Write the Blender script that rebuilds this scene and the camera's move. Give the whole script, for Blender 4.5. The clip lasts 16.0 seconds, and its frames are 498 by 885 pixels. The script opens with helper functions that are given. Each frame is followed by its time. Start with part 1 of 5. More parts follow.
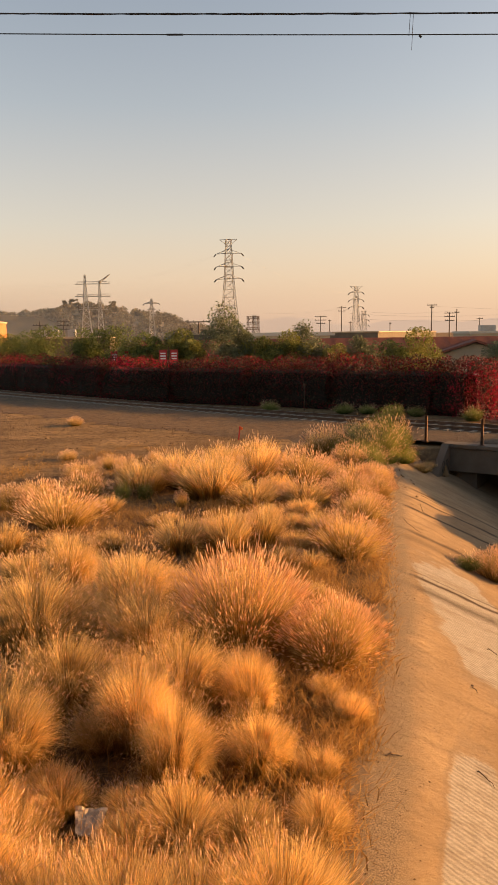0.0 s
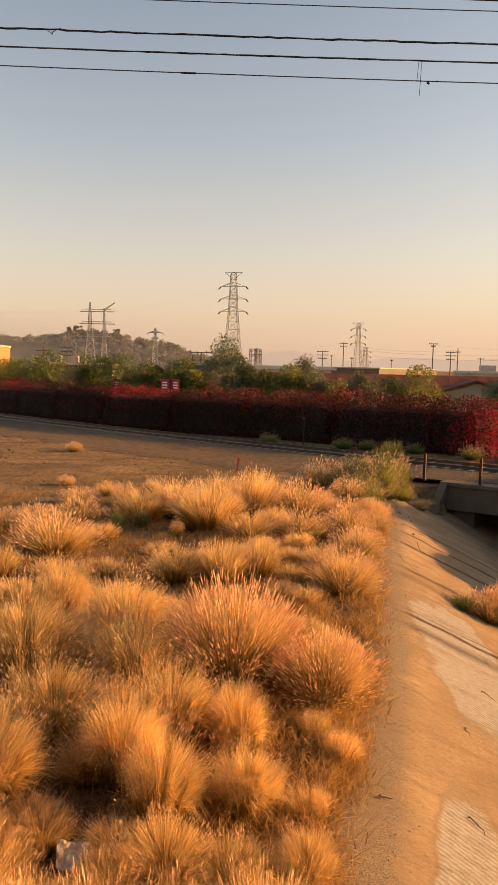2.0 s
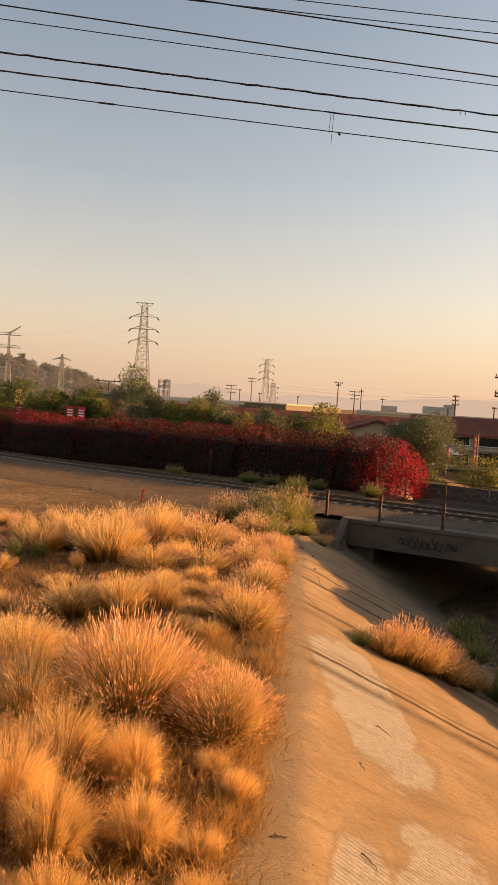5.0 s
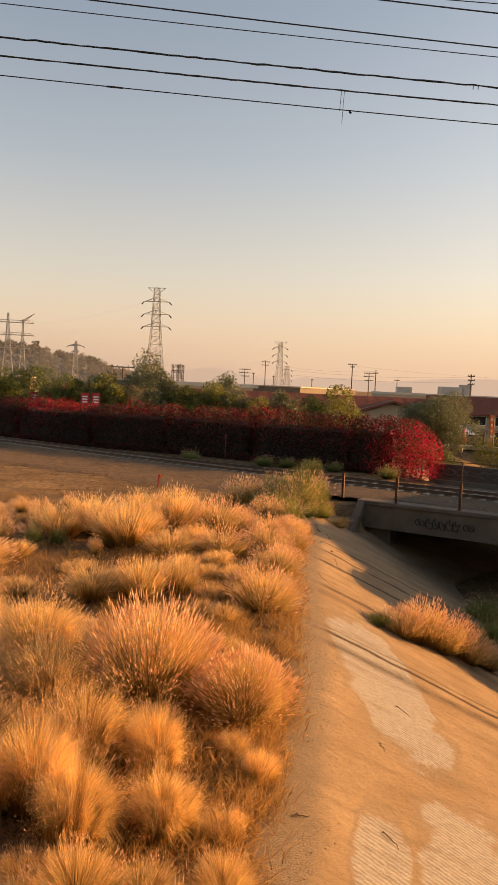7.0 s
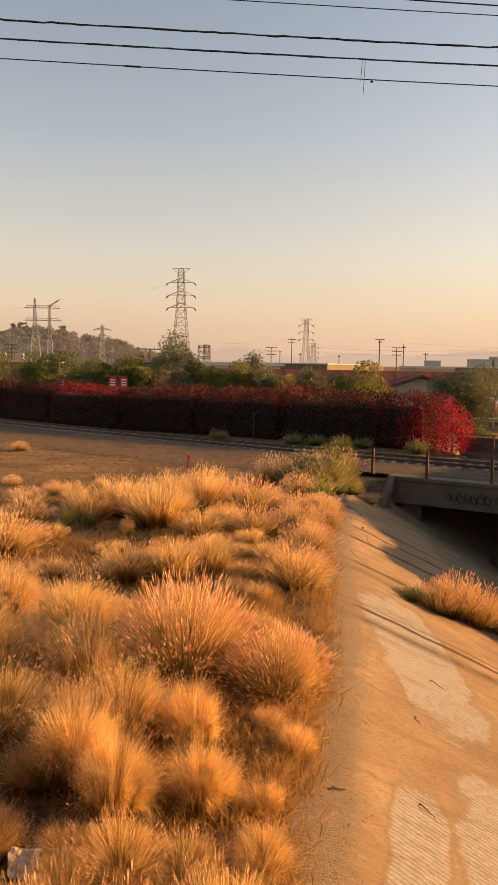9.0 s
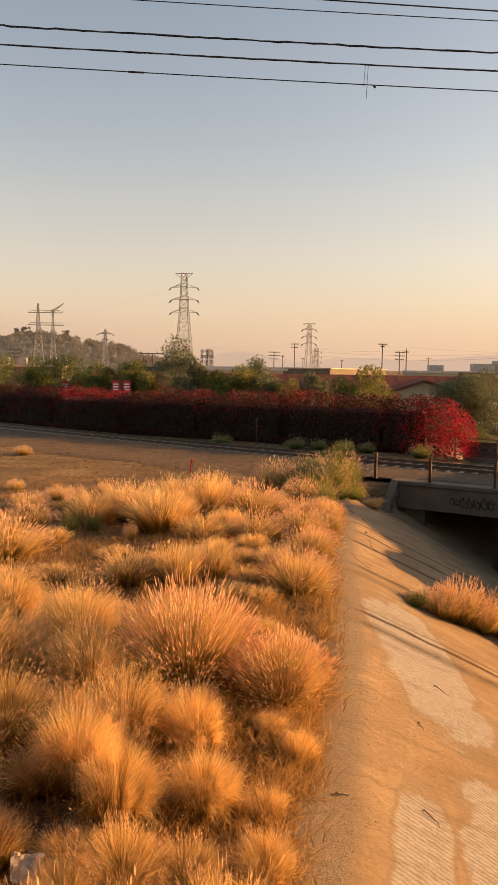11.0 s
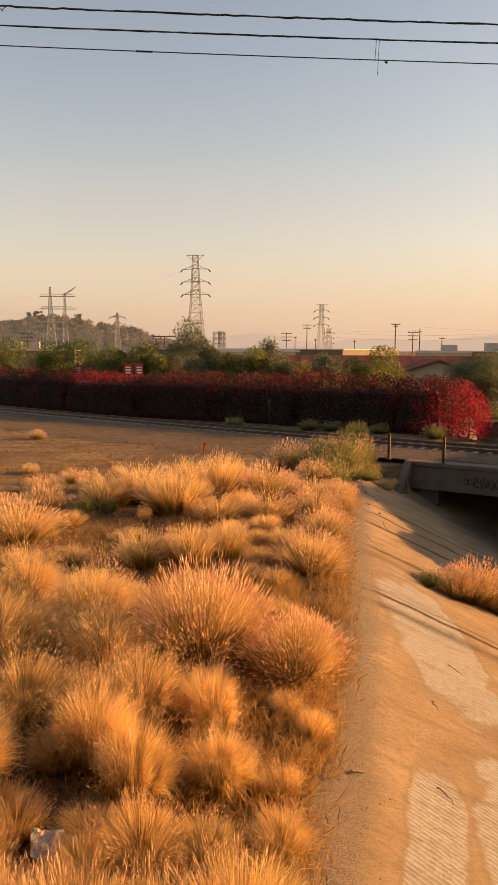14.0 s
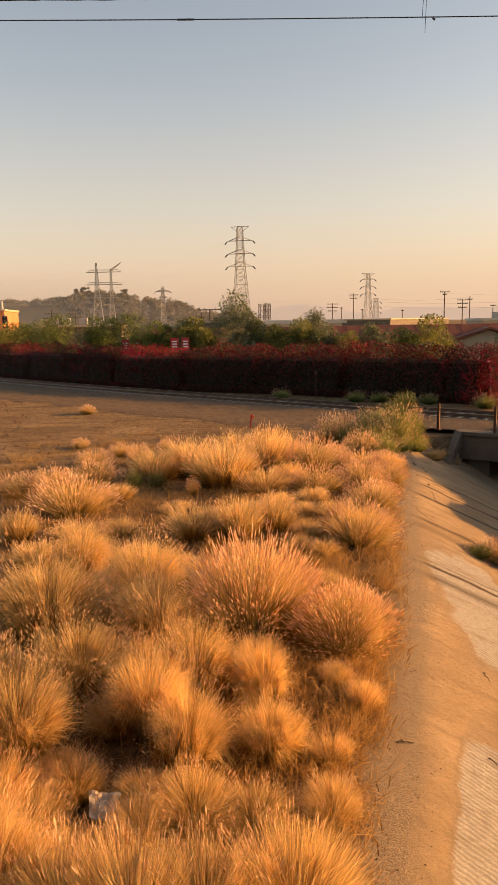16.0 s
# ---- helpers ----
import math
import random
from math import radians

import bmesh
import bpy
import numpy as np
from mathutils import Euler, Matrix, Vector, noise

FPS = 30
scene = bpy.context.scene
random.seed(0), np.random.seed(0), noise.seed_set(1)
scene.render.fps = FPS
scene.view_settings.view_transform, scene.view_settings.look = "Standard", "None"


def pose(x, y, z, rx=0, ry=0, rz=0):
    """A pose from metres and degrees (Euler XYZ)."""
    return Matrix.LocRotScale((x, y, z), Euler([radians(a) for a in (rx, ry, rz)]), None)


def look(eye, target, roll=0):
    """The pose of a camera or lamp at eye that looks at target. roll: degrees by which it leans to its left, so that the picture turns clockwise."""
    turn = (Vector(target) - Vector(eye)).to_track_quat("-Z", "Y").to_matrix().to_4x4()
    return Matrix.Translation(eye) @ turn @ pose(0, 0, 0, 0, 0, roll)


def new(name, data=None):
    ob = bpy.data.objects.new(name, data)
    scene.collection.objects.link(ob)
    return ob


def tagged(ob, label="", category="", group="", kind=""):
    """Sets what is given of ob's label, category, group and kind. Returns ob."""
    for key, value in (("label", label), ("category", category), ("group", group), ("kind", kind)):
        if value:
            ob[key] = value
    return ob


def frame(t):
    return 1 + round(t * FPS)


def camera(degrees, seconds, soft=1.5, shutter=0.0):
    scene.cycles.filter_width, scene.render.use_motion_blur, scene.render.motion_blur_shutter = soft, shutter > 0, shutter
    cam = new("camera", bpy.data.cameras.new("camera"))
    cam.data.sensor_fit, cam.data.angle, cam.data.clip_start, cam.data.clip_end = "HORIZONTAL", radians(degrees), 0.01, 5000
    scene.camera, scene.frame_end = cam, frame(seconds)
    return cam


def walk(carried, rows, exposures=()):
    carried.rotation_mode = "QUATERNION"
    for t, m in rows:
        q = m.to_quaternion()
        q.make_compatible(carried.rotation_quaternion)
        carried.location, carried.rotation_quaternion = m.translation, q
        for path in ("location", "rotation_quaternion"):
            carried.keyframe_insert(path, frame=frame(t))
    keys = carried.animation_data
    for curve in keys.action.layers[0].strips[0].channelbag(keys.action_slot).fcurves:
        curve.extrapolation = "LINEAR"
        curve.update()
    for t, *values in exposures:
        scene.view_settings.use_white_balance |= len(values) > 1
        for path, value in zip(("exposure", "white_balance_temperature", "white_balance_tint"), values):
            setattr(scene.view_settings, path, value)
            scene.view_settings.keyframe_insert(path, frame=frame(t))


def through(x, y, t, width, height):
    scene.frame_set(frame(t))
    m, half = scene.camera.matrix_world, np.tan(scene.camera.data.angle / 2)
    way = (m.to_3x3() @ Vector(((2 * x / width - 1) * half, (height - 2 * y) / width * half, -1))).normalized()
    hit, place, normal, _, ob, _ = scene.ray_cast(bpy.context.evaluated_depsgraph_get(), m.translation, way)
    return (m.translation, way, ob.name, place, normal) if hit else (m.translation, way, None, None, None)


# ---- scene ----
cam = camera(37.5, 16.0)
EYE = 4.7
# seconds, offset of the eye in metres, turn in degrees
ROWS = [
    (0.0, -0.001, 0.001, -0.002, 81.602, 0.792, -0.112),
    (0.5, -0.009, 0.005, -0.005, 81.685, 0.101, -0.398),
    (1.0, -0.000, 0.008, 0.002, 81.028, -0.973, -0.146),
    (1.5, -0.003, 0.000, 0.006, 81.339, -1.504, 0.859),
    (2.0, 0.000, -0.011, -0.003, 84.077, -1.169, 0.041),
    (2.5, 0.001, -0.002, 0.001, 86.814, -2.475, -2.626),
    (3.0, 0.014, -0.006, 0.006, 88.579, -3.697, -6.082),
    (3.5, 0.003, -0.006, 0.001, 88.778, -3.677, -7.478),
    (4.0, 0.006, -0.004, 0.003, 88.183, -3.638, -7.401),
    (6.5, -0.003, -0.002, 0.001, 86.027, -3.157, -6.432),
    (7.0, -0.004, 0.002, 0.005, 85.567, -2.532, -6.002),
    (7.5, 0.001, -0.002, -0.002, 84.216, -1.341, -4.545),
    (8.0, -0.001, 0.004, 0.003, 83.850, -1.170, -3.695),
    (8.5, 0.002, 0.001, 0.002, 84.098, -1.269, -3.931),
    (9.0, -0.000, 0.002, 0.001, 83.859, -0.832, -3.927),
    (11.5, -0.006, 0.002, -0.000, 84.247, -0.846, -3.582),
    (12.0, 0.005, -0.002, -0.002, 84.015, -0.669, -3.223),
    (12.5, -0.002, -0.001, -0.007, 83.924, -0.763, -3.063),
    (13.0, 0.004, -0.004, 0.000, 83.771, -0.625, -2.962),
    (13.5, -0.003, 0.001, -0.003, 83.196, -0.485, -2.973),
    (14.0, 0.003, -0.003, -0.000, 82.798, -0.220, -2.753),
    (14.5, -0.003, -0.000, -0.003, 82.524, -0.258, -2.507),
    (15.0, -0.003, 0.007, 0.001, 81.679, 0.168, -1.434),
    (15.5, 0.002, 0.004, 0.000, 80.865, 0.840, 0.229),
    (16.0, -0.000, 0.002, -0.002, 80.684, 0.991, 0.774),
]
walk(cam, [(t, pose(x, y, EYE + z, rx, ry, rz)) for t, x, y, z, rx, ry, rz in ROWS], exposures=[(0.0, 0.9, 9150, 20), (16.0, 0.9, 9150, 20)])

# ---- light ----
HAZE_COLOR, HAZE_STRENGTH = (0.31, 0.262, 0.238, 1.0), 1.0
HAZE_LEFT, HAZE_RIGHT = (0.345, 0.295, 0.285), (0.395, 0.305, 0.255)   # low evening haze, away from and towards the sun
SUN_AZ, SUN_EL = 85.0, 13.5   # degrees to the right of straight ahead, and above the horizon
world = bpy.data.worlds.new("sky")
scene.world = world
world.use_nodes = True
_nt = world.node_tree
_sky = _nt.nodes.new("ShaderNodeTexSky")
_sky.sky_type = "NISHITA"
_sky.sun_disc = False
_sky.sun_elevation, _sky.sun_rotation = radians(SUN_EL), radians(SUN_AZ)
_sky.air_density, _sky.dust_density, _sky.ozone_density, _sky.altitude = 1.0, 1.3, 1.3, 50
_bg = _nt.nodes["Background"]
_bg.inputs["Strength"].default_value = 0.128
_nt.links.new(_sky.outputs[0], _bg.inputs["Color"])

_sd = bpy.data.lights.new("sun", "SUN")
_sd.energy, _sd.angle, _sd.color = 4.85, radians(0.6), (1.0, 0.60, 0.27)
sun = new("sun", _sd)
_a, _e = radians(SUN_AZ), radians(SUN_EL)
SUN_DIR = Vector((math.sin(_a) * math.cos(_e), math.cos(_a) * math.cos(_e), math.sin(_e)))
sun.matrix_world = look(SUN_DIR * 200, (0, 0, 0))

# ---- materials ----
class Mat:
    """A node material with a principled surface and short calls for its nodes."""
    def __init__(self, name, rough=0.8, metal=0.0, spec=0.3):
        self.m = bpy.data.materials.new(name)
        self.m.use_nodes = True
        self.t = self.m.node_tree
        self.p = self.t.nodes["Principled BSDF"]
        self.p.inputs["Roughness"].default_value = rough
        self.p.inputs["Metallic"].default_value = metal
        self.p.inputs["Specular IOR Level"].default_value = spec

    def node(self, kind, **ins):
        n = self.t.nodes.new("ShaderNode" + kind)
        for k, v in ins.items():
            sock = n.inputs[k.replace("_", " ")]
            if isinstance(v, bpy.types.NodeSocket):
                self.t.links.new(v, sock)
            else:
                sock.default_value = v
        return n

    def coords(self, scale=(1, 1, 1), what="Object"):
        c = self.node("TexCoord")
        return self.node("Mapping", Vector=c.outputs[what], Scale=scale).outputs[0]

    def noise(self, scale, detail=5, vec=None, rough=0.6, out=0):
        return self.node("TexNoise", Vector=vec if vec else self.coords(), Scale=scale, Detail=detail, Roughness=rough).outputs[out]

    def ramp(self, fac, *stops):
        r = self.node("ValToRGB", Fac=fac)
        el = r.color_ramp.elements
        while len(el) < len(stops):
            el.new(0.5)
        for e, (at, col) in zip(el, stops):
            e.position = at
            e.color = (*col, 1) if isinstance(col, tuple) else (col, col, col, 1)
        return r.outputs[0]

    def mix(self, fac, a, b, kind="MIX"):
        n = self.t.nodes.new("ShaderNodeMix")
        n.data_type, n.blend_type = "RGBA", kind
        for sock, v in ((n.inputs[0], fac), (n.inputs[6], a), (n.inputs[7], b)):
            if isinstance(v, bpy.types.NodeSocket):
                self.t.links.new(v, sock)
            elif isinstance(v, tuple):
                sock.default_value = (*v, 1)
            else:
                sock.default_value = v
        return n.outputs[2]

    def math(self, op, a, b=0.0, clamp=False):
        n = self.t.nodes.new("ShaderNodeMath")
        n.operation, n.use_clamp = op, clamp
        for sock, v in zip(n.inputs, (a, b)):
            if isinstance(v, bpy.types.NodeSocket):
                self.t.links.new(v, sock)
            else:
                sock.default_value = v
        return n.outputs[0]

    def color(self, c):
        if isinstance(c, tuple):
            self.p.inputs["Base Color"].default_value = (*c, 1)
        else:
            self.t.links.new(c, self.p.inputs["Base Color"])
        return self

    def bump(self, height, strength=0.5, distance=0.02):
        b = self.node("Bump", Height=height, Strength=strength, Distance=distance)
        self.t.links.new(b.outputs[0], self.p.inputs["Normal"])
        return self

    def leafy(self, amount, color):
        """Lets light through, as thin leaves do."""
        tr = self.node("BsdfTranslucent")
        if isinstance(color, tuple):
            tr.inputs[0].default_value = (*color, 1)
        else:
            self.t.links.new(color, tr.inputs[0])
        mx = self.t.nodes.new("ShaderNodeMixShader")
        mx.inputs[0].default_value = amount
        self.t.links.new(self.p.outputs[0], mx.inputs[1])
        self.t.links.new(tr.outputs[0], mx.inputs[2])
        self.t.links.new(mx.outputs[0], self.t.nodes["Material Output"].inputs[0])
        return self


def plain(name, a, b, scale=3.0, rough=0.8, metal=0.0, bump=0.3, dist=0.01, fine=40.0):
    """Two tones broken up by coarse and fine noise, with fine relief."""
    m = Mat(name, rough, metal)
    n1, n2 = m.noise(scale), m.noise(fine, 3)
    f = m.math("ADD", m.math("MULTIPLY", n1, 0.65), m.math("MULTIPLY", n2, 0.35))
    m.color(m.ramp(f, (0.32, a), (0.68, b)))
    m.bump(n2, bump, dist)
    return m.m


def blade_mat(name, low, mid, tip, vary=0.6, through=0.5):
    """Grass: colour along the blade (v), varied from blade to blade (u)."""
    m = Mat(name, 0.55, spec=0.25)
    uv = m.node("SeparateXYZ", Vector=m.node("TexCoord").outputs["UV"])
    # foot tone deepened to paint the shade low in a clump; dry tips paler
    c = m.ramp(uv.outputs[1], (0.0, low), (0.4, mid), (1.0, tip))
    obj = m.node("ObjectInfo").outputs["Random"]
    v = m.math("ADD", m.math("MULTIPLY", uv.outputs[0], 0.75), m.math("MULTIPLY", obj, 0.25))
    dark = m.ramp(v, (0.0, 1 - vary), (1.0, 1 + vary))
    c = m.mix(1.0, c, dark, "MULTIPLY")
    m.color(c)
    m.leafy(through, c)
    return m.m


def leaf_mat(name, dark, light, through=0.3, rough=0.5):
    m = Mat(name, rough, spec=0.35)
    r = m.node("NewGeometry").outputs["Random Per Island"]
    n = m.noise(1.2, 2)
    f = m.math("ADD", m.math("MULTIPLY", r, 0.6), m.math("MULTIPLY", n, 0.4))
    c = m.ramp(f, (0.2, dark), (0.8, light))
    m.color(c)
    m.leafy(through, c)
    return m.m


# dry soil with trodden and stony patches
_m = Mat("dry_soil", 0.95, spec=0.1)
_n1, _n2, _n3 = _m.noise(0.25, 6), _m.noise(4, 6), _m.noise(60, 3)
_c = _m.ramp(_n1, (0.35, (0.16, 0.096, 0.05)), (0.65, (0.36, 0.228, 0.115)))
_c = _m.mix(_m.ramp(_n2, (0.45, 0.0), (0.65, 1.0)), _c, (0.115, 0.07, 0.039))
_rut = _m.noise(0.8, 6, _m.coords((0.3, 1.5, 1.0)), 0.7)
_c = _m.mix(_m.ramp(_rut, (0.50, 0.0), (0.62, 0.8)), _c, (0.075, 0.046, 0.027))
_c = _m.mix(_m.ramp(_n3, (0.5, 0.0), (0.7, 0.7)), _c, (0.44, 0.31, 0.185))
# dry straw litter and dark clods
_straw = _m.noise(14, 6, _m.coords((0.4, 1.0, 1.0)), 0.8)
_c = _m.mix(_m.ramp(_straw, (0.56, 0.0), (0.66, 0.65)), _c, (0.46, 0.29, 0.12))
_clod = _m.noise(7, 8, None, 0.8)
_c = _m.mix(_m.ramp(_clod, (0.30, 0.85), (0.42, 0.0)), _c, (0.05, 0.032, 0.02))
_m.color(_c).bump(_m.math("ADD", _m.math("ADD", _n2, _clod), _m.math("MULTIPLY", _n3, 0.3)), 1.0, 0.09)
SOIL = _m.m

# crushed-stone ballast
_m = Mat("ballast_stone", 0.9, spec=0.2)
_v = _m.node("TexVoronoi", Vector=_m.coords(), Scale=14.0)
_n1 = _m.noise(0.5, 4)
_c = _m.ramp(_v.outputs["Color"], (0.0, (0.022, 0.018, 0.015)), (0.6, (0.075, 0.058, 0.044)), (1.0, (0.24, 0.185, 0.14)))
_c = _m.mix(_m.ramp(_n1, (0.35, 0.15), (0.65, 0.75)), _c, (0.13, 0.085, 0.052))
# blown soil lies over the stone towards its outer edge (v)
_e = _m.math("ADD", _m.node("SeparateXYZ", Vector=_m.node("TexCoord").outputs["UV"]).outputs[1], _m.math("MULTIPLY", _m.math("SUBTRACT", _m.noise(0.6, 6), 0.5), 1.6))
_dirt = _m.ramp(_m.noise(3, 6), (0.3, (0.11, 0.068, 0.038)), (0.7, (0.27, 0.17, 0.092)))
_dirt = _m.mix(_m.ramp(_m.noise(30, 4), (0.45, 0.0), (0.7, 0.7)), _dirt, (0.07, 0.047, 0.03))
_c = _m.mix(_m.ramp(_e, (0.45, 0.95), (1.05, 0.2)), _c, _dirt)
_m.color(_c).bump(_v.outputs["Distance"], 0.9, 0.05)
BALLAST = _m.m

# concrete lining under a skin of blown soil, with raked bare patches; uv in metres: across, along
_m = Mat("dusty_concrete", 0.9, spec=0.15)
_uv = _m.node("TexCoord").outputs["UV"]
_sep = _m.node("SeparateXYZ", Vector=_uv)
_S, _L = _sep.outputs[0], _sep.outputs[1]
def _blob(s0, l0, rs, rl, k=0.0):
    """1 inside an ellipse on the slope, falling off through its edge; k slants it."""
    s = _m.math("DIVIDE", _m.math("SUBTRACT", _m.math("SUBTRACT", _S, s0), _m.math("MULTIPLY", _m.math("SUBTRACT", _L, l0), k)), rs)
    l = _m.math("DIVIDE", _m.math("SUBTRACT", _L, l0), rl)
    r = _m.math("POWER", _m.math("ADD", _m.math("POWER", _m.math("ABSOLUTE", s), 3.5), _m.math("POWER", _m.math("ABSOLUTE", l), 3.5)), 1 / 3.5)
    return _m.math("SUBTRACT", 1.0, r)
_wob = _m.math("MULTIPLY", _m.math("SUBTRACT", _m.noise(1.1, 8, _uv, 0.6), 0.5), 1.0)
_bare = _blob(1.72, 13.4, 0.98, 3.4, -0.13)
for _b in ((1.3, 5.6, 0.42, 3.5, 0.03), (2.75, 6.3, 1.0, 3.8, -0.06)):
    _bare = _m.math("MAXIMUM", _bare, _blob(*_b))
_bare = _m.math("ADD", _bare, _wob)
_mask = _m.ramp(_bare, (0.12, 0.0), (0.23, 0.85))
_n1, _n2, _n3 = _m.noise(0.7, 6, _uv), _m.noise(9, 6, _uv), _m.noise(90, 3, _uv)
_rake = _m.node("TexWave", Vector=_m.node("Mapping", Vector=_uv, Rotation=(0, 0, 0.35)).outputs[0], Scale=4.5, Distortion=3.0, Detail=3.0, Detail_Scale=2.0)
_rake.bands_direction = "Y"
_dust = _m.ramp(_n1, (0.3, (0.23, 0.153, 0.09)), (0.7, (0.38, 0.267, 0.165)))
_dust = _m.mix(_m.ramp(_n2, (0.5, 0.0), (0.8, 0.5)), _dust, (0.20, 0.125, 0.07))
_conc = _m.ramp(_m.math("ADD", _m.math("MULTIPLY", _rake.outputs[0], 0.3), _m.math("MULTIPLY", _n2, 0.7)), (0.3, (0.23, 0.213, 0.19)), (0.7, (0.40, 0.372, 0.335)))
_edge = _m.ramp(_bare, (-0.0, 0.0), (0.11, 0.9), (0.2, 0.0))
_c = _m.mix(_mask, _dust, _conc)
_c = _m.mix(_edge, _c, (0.25, 0.18, 0.12))
_streak = _m.noise(1.0, 6, _m.node("Mapping", Vector=_uv, Scale=(0.7, 3.5, 1.0), Rotation=(0, 0, 0.2)).outputs[0], 0.6)
_c = _m.mix(_m.ramp(_streak, (0.5, 0.0), (0.72, 0.5)), _c, (0.15, 0.10, 0.06))
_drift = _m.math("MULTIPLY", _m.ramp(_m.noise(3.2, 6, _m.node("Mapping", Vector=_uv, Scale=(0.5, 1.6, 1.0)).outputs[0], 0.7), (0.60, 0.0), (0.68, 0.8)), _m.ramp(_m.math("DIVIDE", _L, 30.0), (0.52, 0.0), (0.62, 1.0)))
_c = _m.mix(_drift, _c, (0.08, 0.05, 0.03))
# narrow joints across the slope with caught drift; broad soft bands paint shadow lines
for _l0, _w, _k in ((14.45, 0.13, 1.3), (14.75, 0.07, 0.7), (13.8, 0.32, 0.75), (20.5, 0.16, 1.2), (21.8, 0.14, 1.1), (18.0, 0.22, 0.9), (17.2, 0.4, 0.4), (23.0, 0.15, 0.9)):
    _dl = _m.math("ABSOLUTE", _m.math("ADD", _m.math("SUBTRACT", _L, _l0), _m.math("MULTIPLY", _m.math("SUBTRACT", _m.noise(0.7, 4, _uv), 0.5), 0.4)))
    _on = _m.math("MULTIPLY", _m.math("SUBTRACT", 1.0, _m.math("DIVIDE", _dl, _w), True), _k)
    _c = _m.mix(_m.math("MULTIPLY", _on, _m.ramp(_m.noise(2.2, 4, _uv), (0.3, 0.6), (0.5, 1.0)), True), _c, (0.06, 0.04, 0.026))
# gravelly shoulder along the rim
_sh = _m.math("ADD", _m.math("MULTIPLY", _S, -1.0), _m.math("ADD", 1.15, _m.math("MULTIPLY", _wob, 0.9)))
_grit = _m.ramp(_m.noise(55, 6, _uv, 0.75), (0.42, (0.07, 0.052, 0.038)), (0.58, (0.33, 0.25, 0.175)))
_c = _m.mix(_m.ramp(_sh, (0.35, 0.0), (0.65, 0.8)), _c, _grit)
_c = _m.mix(_m.ramp(_n3, (0.55, 0.0), (0.8, 0.35)), _c, (0.22, 0.16, 0.11))
_h = _m.math("ADD", _m.math("MULTIPLY", _n2, 1.0), _m.math("ADD", _m.math("MULTIPLY", _n3, 0.3), _m.math("MULTIPLY", _m.math("MULTIPLY", _rake.outputs[0], 0.09), _mask)))
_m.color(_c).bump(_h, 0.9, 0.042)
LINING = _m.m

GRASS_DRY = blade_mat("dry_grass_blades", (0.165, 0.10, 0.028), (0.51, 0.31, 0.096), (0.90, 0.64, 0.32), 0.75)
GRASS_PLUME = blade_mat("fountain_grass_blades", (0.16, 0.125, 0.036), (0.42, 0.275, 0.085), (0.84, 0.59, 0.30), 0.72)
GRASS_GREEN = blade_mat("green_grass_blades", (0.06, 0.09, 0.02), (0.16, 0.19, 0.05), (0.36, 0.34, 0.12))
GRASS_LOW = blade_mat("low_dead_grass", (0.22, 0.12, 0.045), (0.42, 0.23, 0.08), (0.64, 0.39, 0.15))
SPIKE = blade_mat("seed_spikes", (0.70, 0.45, 0.27), (0.82, 0.57, 0.38), (0.90, 0.70, 0.52), 0.2, 0.45)
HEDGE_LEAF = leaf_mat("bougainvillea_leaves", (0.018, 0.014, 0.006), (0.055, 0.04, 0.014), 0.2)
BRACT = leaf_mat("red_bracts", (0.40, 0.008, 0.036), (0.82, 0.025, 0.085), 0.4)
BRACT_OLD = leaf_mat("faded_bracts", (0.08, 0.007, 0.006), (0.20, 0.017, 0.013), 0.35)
LEAF = leaf_mat("tree_leaves", (0.06, 0.085, 0.022), (0.19, 0.21, 0.055), 0.4)
LEAF_GREY = leaf_mat("grey_green_leaves", (0.09, 0.105, 0.055), (0.21, 0.215, 0.11), 0.35)
LEAF_YELLOW = leaf_mat("yellow_green_leaves", (0.10, 0.11, 0.025), (0.32, 0.29, 0.07), 0.4)
BARK = plain("bark", (0.07, 0.05, 0.035), (0.17, 0.125, 0.09), 6, 0.9, bump=0.8, dist=0.03)
CONCRETE = plain("weathered_concrete", (0.10, 0.077, 0.057), (0.185, 0.148, 0.113), 0.9, 0.9, bump=0.4, fine=25)
CONCRETE_TIE = plain("tie_concrete", (0.15, 0.13, 0.11), (0.28, 0.25, 0.22), 2, 0.85)
STEEL_RUST = plain("rusty_steel", (0.09, 0.05, 0.035), (0.20, 0.115, 0.075), 5, 0.7, 0.5)
STEEL_RAIL = plain("worn_rail_steel", (0.32, 0.29, 0.27), (0.48, 0.45, 0.42), 8, 0.3, 0.9, 0.1)
GALV = plain("galvanised_steel", (0.29, 0.27, 0.25), (0.45, 0.43, 0.40), 0.6, 0.55, 0.4, 0.1)
WOOD_POLE = plain("tarred_timber", (0.055, 0.042, 0.033), (0.13, 0.10, 0.08), 4, 0.9, bump=0.5)
CABLE = plain("black_cable", (0.012, 0.012, 0.013), (0.03, 0.03, 0.032), 10, 0.6)
ROOF_RED = plain("red_brown_roof", (0.16, 0.05, 0.035), (0.25, 0.085, 0.055), 1.2, 0.85)
STUCCO_CREAM = plain("cream_stucco", (0.38, 0.30, 0.215), (0.48, 0.39, 0.28), 0.7, 0.9)
STUCCO_ORANGE = plain("ochre_stucco", (0.46, 0.17, 0.08), (0.58, 0.24, 0.115), 0.7, 0.9)
ROOF_WHITE = plain("white_roof_sheet", (0.44, 0.40, 0.34), (0.56, 0.51, 0.44), 0.5, 0.6)
WINDOW_DARK = plain("dark_window_glass", (0.02, 0.022, 0.025), (0.04, 0.042, 0.045), 2, 0.15, bump=0.0)
